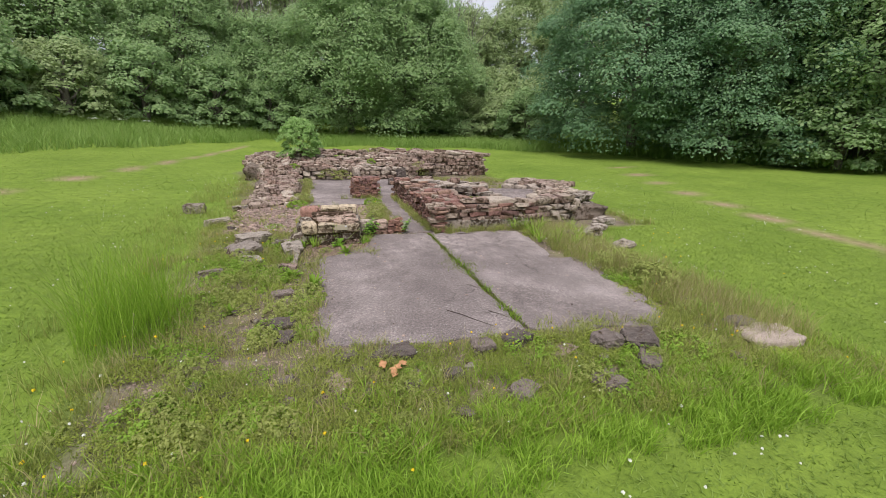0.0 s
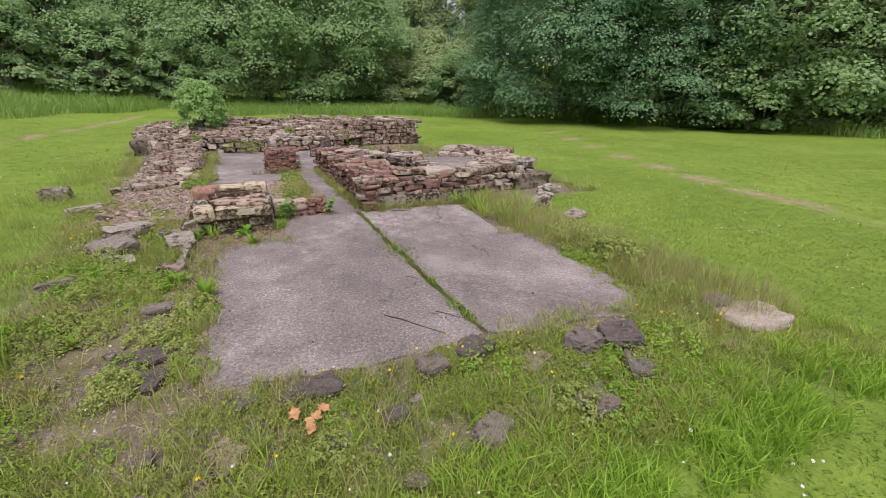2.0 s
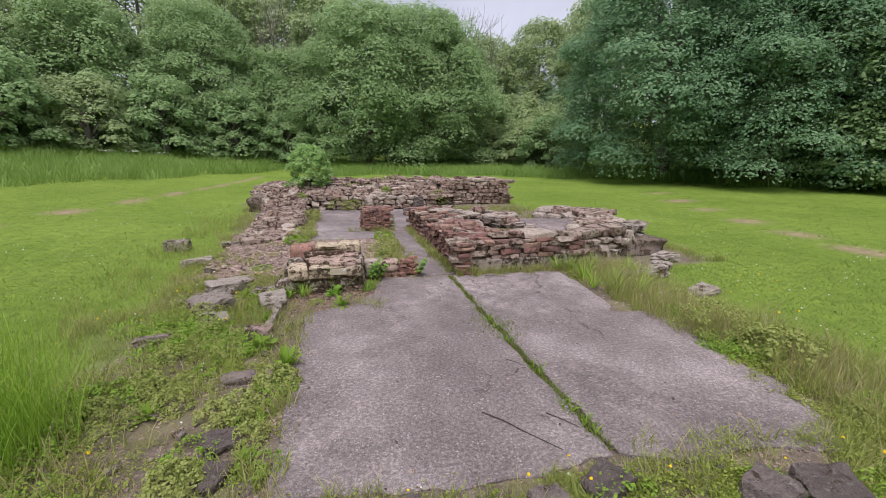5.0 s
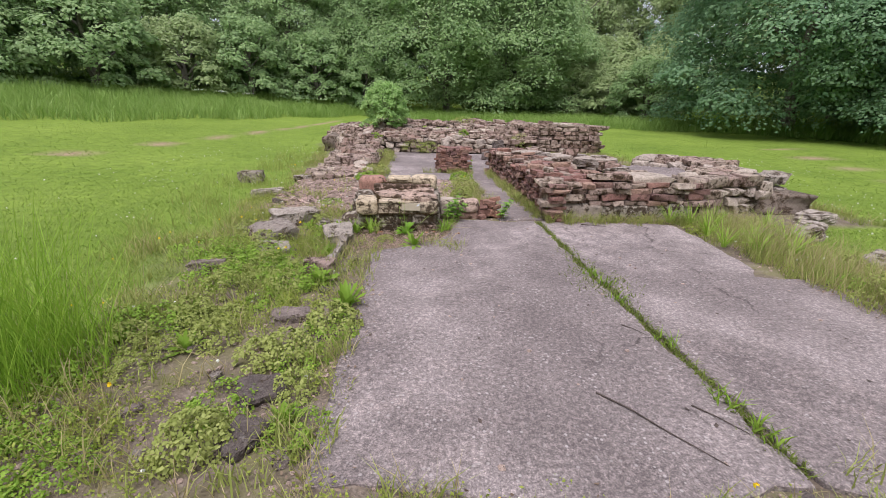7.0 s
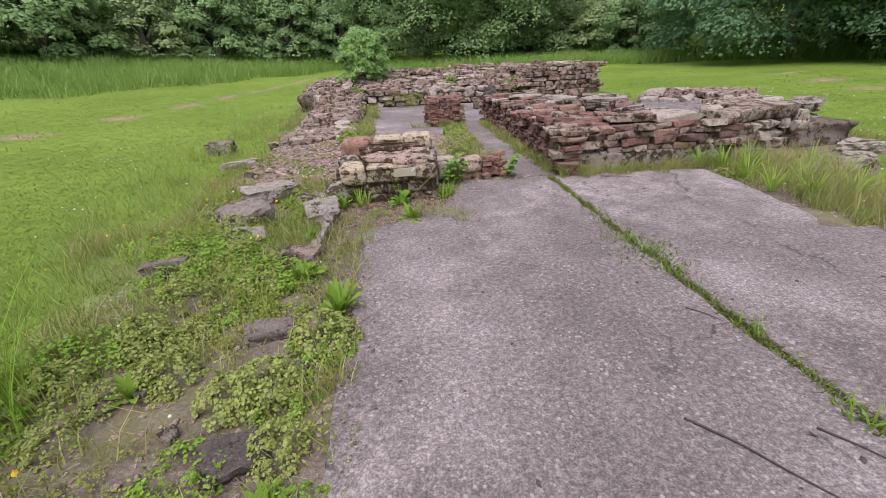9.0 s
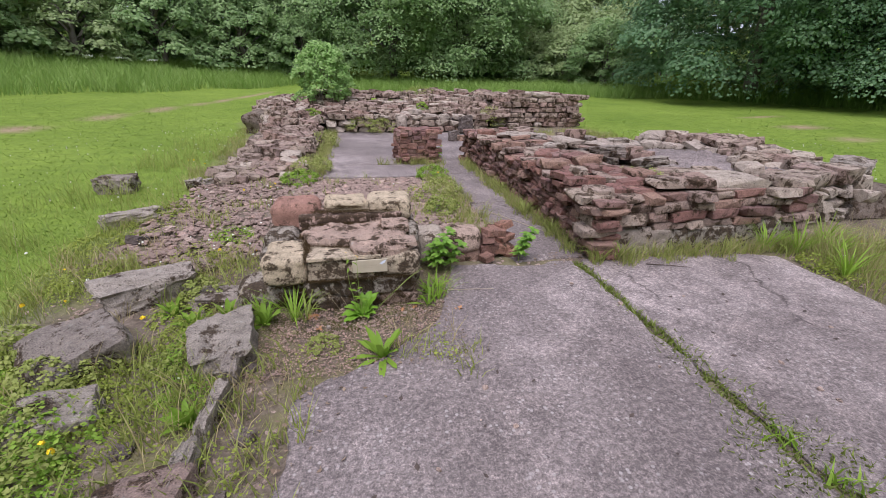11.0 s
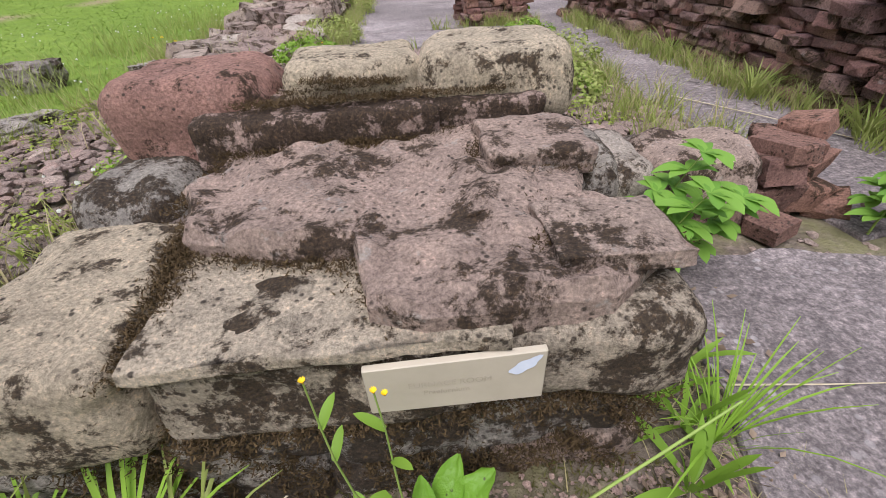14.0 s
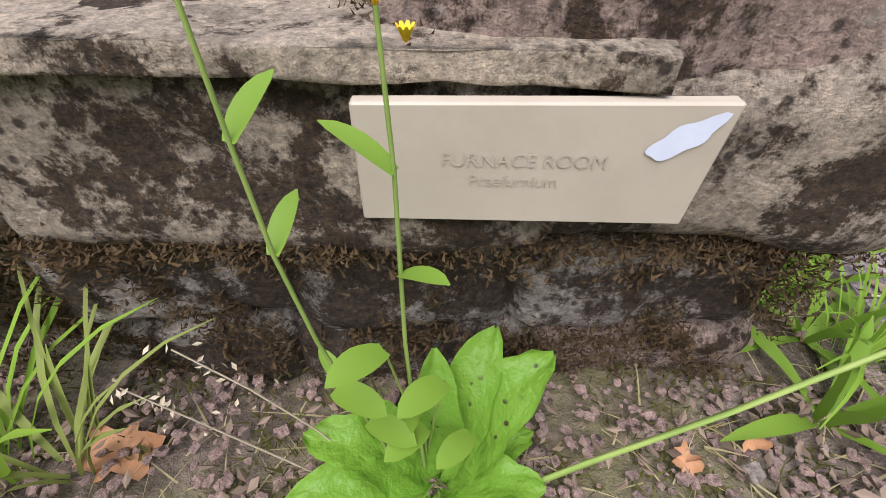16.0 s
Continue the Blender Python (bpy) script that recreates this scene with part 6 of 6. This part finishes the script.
for i, x, y, k in ((2, -1.9, -2.42, 0.9), (1, -1.87, -2.38, 1.3), (1, -2.06, -2.66, 1.2), (2, -2.0, -2.72, 0.7), (1, -1.95, -2.95, 0.9), (1, -2.3, -1.82, 1.2), (2, -1.9, -3.2, 0.7), (1, 1.91, -2.84, 2.2), (1, 2.05, -2.7, 1.7), (2, 1.8, -2.75, 1.1),
                   (3, -2.33, -0.44, 0.8), (0, -2.5, 0.33, 1.0), (0, -3.4, 0.8, 1.3), (3, -3.25, 1.2, 1.0), (0, -3.2, 1.62, 1.2), (1, -0.76, 1.29, 1.4), (2, -0.72, 1.4, 1.0), (3, -0.7, 1.1, 1.0), (1, -1.7, -0.73, 0.7), (0, -2.45, -0.3, 1.1)):
    m = Matrix.Translation((x, y, ground_z(x, y) - 0.01)) @ Matrix.Rotation(rc.uniform(0, 6.28), 4, "Z")
    t = copy_thing(clumps[i], m)
    t.scale = (k, k, k)
for i, (x, y) in enumerate(((-2.5, -1.0), (-2.2, -2.7), (2.0, -1.8), (-2.7, -3.6))):
    clumps[i].matrix_basis = Matrix.Translation((x, y, ground_z(x, y) - 0.01))

# brown leaf litter along the slab edges
lp = []
for a, b in (((-1.8, -3.4), (-1.8, -1.1)), ((-1.8, -1.08), (-1.3, -0.8)), ((-0.4, 0.1), (1.7, 0.0)), ((1.72, -0.2), (1.6, -1.5)), ((1.6, -1.7), (1.7, -3.3)), ((-1.7, -3.6), (1.2, -3.8)), ((-0.44, 0.4), (-0.42, 2.8)), ((0.12, 0.1), (0.12, 3.0)), ((-1.15, -0.5), (-0.95, 0.05))):
    k = int(math.hypot(b[0] - a[0], b[1] - a[1]) * 130)
    for _ in range(k):
        t = rng.random()
        x, y = a[0] + (b[0] - a[0]) * t + rng.normal(0, 0.07), a[1] + (b[1] - a[1]) * t + rng.normal(0, 0.07)
        lp.append((x, y, 0.008))
lp = np.array(lp)
n = len(lp)
nr = rng.normal(size=(n, 3)) * 0.35 + np.array([0, 0, 1.0])
nr /= np.linalg.norm(nr, axis=1)[:, None]
v, f = leaf_arrays(lp, nr, rng.uniform(0.008, 0.028, n), 0.55)
M_LITTER = leaf_mat("brown_litter", (0.12, 0.08, 0.055), (0.36, 0.27, 0.19), 0.8, 0.1)
tagged(new("leaf_litter", arrays_to_mesh("leaf_litter", v, f, M_LITTER)), "brown leaf litter gathered along the slab edges", "leaf litter", kind="stuff")


def seed_stem(x, y, z, pts, label):
    """A grass stem with a loose seed head."""
    root = thing("seed_grass", label, "grass", at=(x, y, z))
    bm = bmesh.new()
    stem_curve(bm, pts, 0.0009, 0.0005)
    part("stem", bm_mesh("stem", bm, M_STRAW), root)
    e, d = Vector(pts[-1]), Vector(pts[-1]) - Vector(pts[-2])
    k = 26
    q = np.array([list(e - d * (j / k) * 1.3 + Vector((rng.normal(0, 0.008), rng.normal(0, 0.005), rng.normal(0, 0.006)))) for j in range(k)])
    nr = rng.normal(size=(k, 3))
    nr /= np.linalg.norm(nr, axis=1)[:, None]
    v, f = leaf_arrays(q, nr, np.full(k, 0.006), 0.45)
    part("seed_head", arrays_to_mesh("seed_head", v, f, M_STRAW), root, "pale seed head")


seed_stem(-1.57, -0.46, 0.0, [(0, 0, 0), (-0.02, 0, 0.06), (-0.05, 0, 0.12), (-0.08, 0.0, 0.165)], "dry seeding grass stem before the pedestal")
seed_stem(-1.6, -0.47, 0.0, [(0, 0, 0), (-0.03, 0, 0.05), (-0.06, 0, 0.1), (-0.085, 0.0, 0.14)], "dry seeding grass stem before the pedestal")
for x, y in ((1.9, -3.0), (2.1, -2.6), (2.2, -3.5), (1.95, -1.3), (2.3, -1.9), (-3.2, -1.9), (-3.3, -2.4), (-3.4, -0.9), (-3.5, 0.2), (-3.1, -3.4), (2.0, -0.4), (1.8, -0.3)):
    seed_stem(x, y, ground_z(x, y), [(0, 0, 0), (0.01, 0, 0.15), (0.03, 0.01, 0.3), (0.05, 0.02, 0.42)], "tall pale seeding grass stem at the ruin's edge")

# brown crumbs and bits of twig on the earth before the pedestal
q = np.stack([rng.uniform(-2.05, -1.0, 1500), rng.uniform(-0.95, -0.4, 1500), rng.uniform(0.0, 0.01, 1500)], 1)
nr = rng.normal(size=(1500, 3)) * 0.5 + np.array([0, 0, 1.0])
nr /= np.linalg.norm(nr, axis=1)[:, None]
v, f = leaf_arrays(q, nr, rng.uniform(0.004, 0.02, 1500), 0.4)
tagged(new("leaf_litter", arrays_to_mesh("leaf_litter", v, f, M_LITTER)), "brown crumbs of leaves and bark before the pedestal", "leaf litter", kind="stuff")
for x, y, s_ in ((-1.28, -0.5, 0.016), (-1.33, -0.52, 0.012), (-1.24, -0.47, 0.014), (-1.6, -0.56, 0.014), (-1.68, -0.58, 0.018), (-1.17, -0.5, 0.012), (-1.4, -0.55, 0.012)):
    tagged(put_stone(None, S_BOULDER, x, y, s_ * 0.2, s_ * 1.2, s_, s_ * 0.7, 20, 5, "pebble"), "small pale pebble on the earth", "pebble", "pebbles before the pedestal")
for i in range(40):
    x, y = rng.uniform(-2.6, 2.3), rng.uniform(-4.5, -3.75)
    w_ = rng.uniform(0.04, 0.12)
    tagged(put_stone(None, S_DARK, x, y, ground_z(x, y) + 0.1 * w_, w_, w_ * 0.8, w_ * 0.6, rng.uniform(0, 180), 6, "small_stone"), "small rough stone in the weedy front edge", "stone", "small stones along the front edge")
for i in range(30):
    x, y = rng.uniform(-3.1, -1.9), rng.uniform(-3.6, -0.6)
    w_ = rng.uniform(0.03, 0.09)
    tagged(put_stone(None, S_DARK if i % 3 else S_LEDGE, x, y, ground_z(x, y) + 0.1 * w_, w_, w_ * 0.8, w_ * 0.5, rng.uniform(0, 180), 6, "small_stone"), "small rough stone in the weedy earth", "stone", "small stones beside the slab")

# grass along the foot of the walls
c = [(0.05 + rng.normal(0, 0.04), y, -0.005) for y in rng.uniform(0.15, 3.7, 190)] + [(x, 0.0 + rng.normal(0, 0.05), -0.005) for x in rng.uniform(0.1, 2.0, 130)] + [(-2.02 + rng.normal(0, 0.06), y, -0.005) for y in rng.uniform(2.9, 7.0, 160)] + [(-0.55 + rng.normal(0, 0.1), y, -0.005) for y in rng.uniform(0.6, 3.3, 130)] + [(-0.65 + rng.normal(0, 0.25), 3.62 + rng.normal(0, 0.05), -0.005) for _ in range(40)]
p = tuft_points(c, 13, 0.04)
n = len(p)
grass_object("wall_grass", p, rng.uniform(0.04, 0.16, n), rng.uniform(0.003, 0.006, n), rng.uniform(0.2, 0.9, n), M_TALL, "yellowish grass along the foot of the walls", 2)
p = tuft_points(c[::2], 7, 0.05)
n = len(p)
grass_object("wall_grass", p, rng.uniform(0.06, 0.2, n), rng.uniform(0.002, 0.004, n), rng.uniform(0.3, 1.0, n), M_DRY, "dry grass along the foot of the walls", 2)
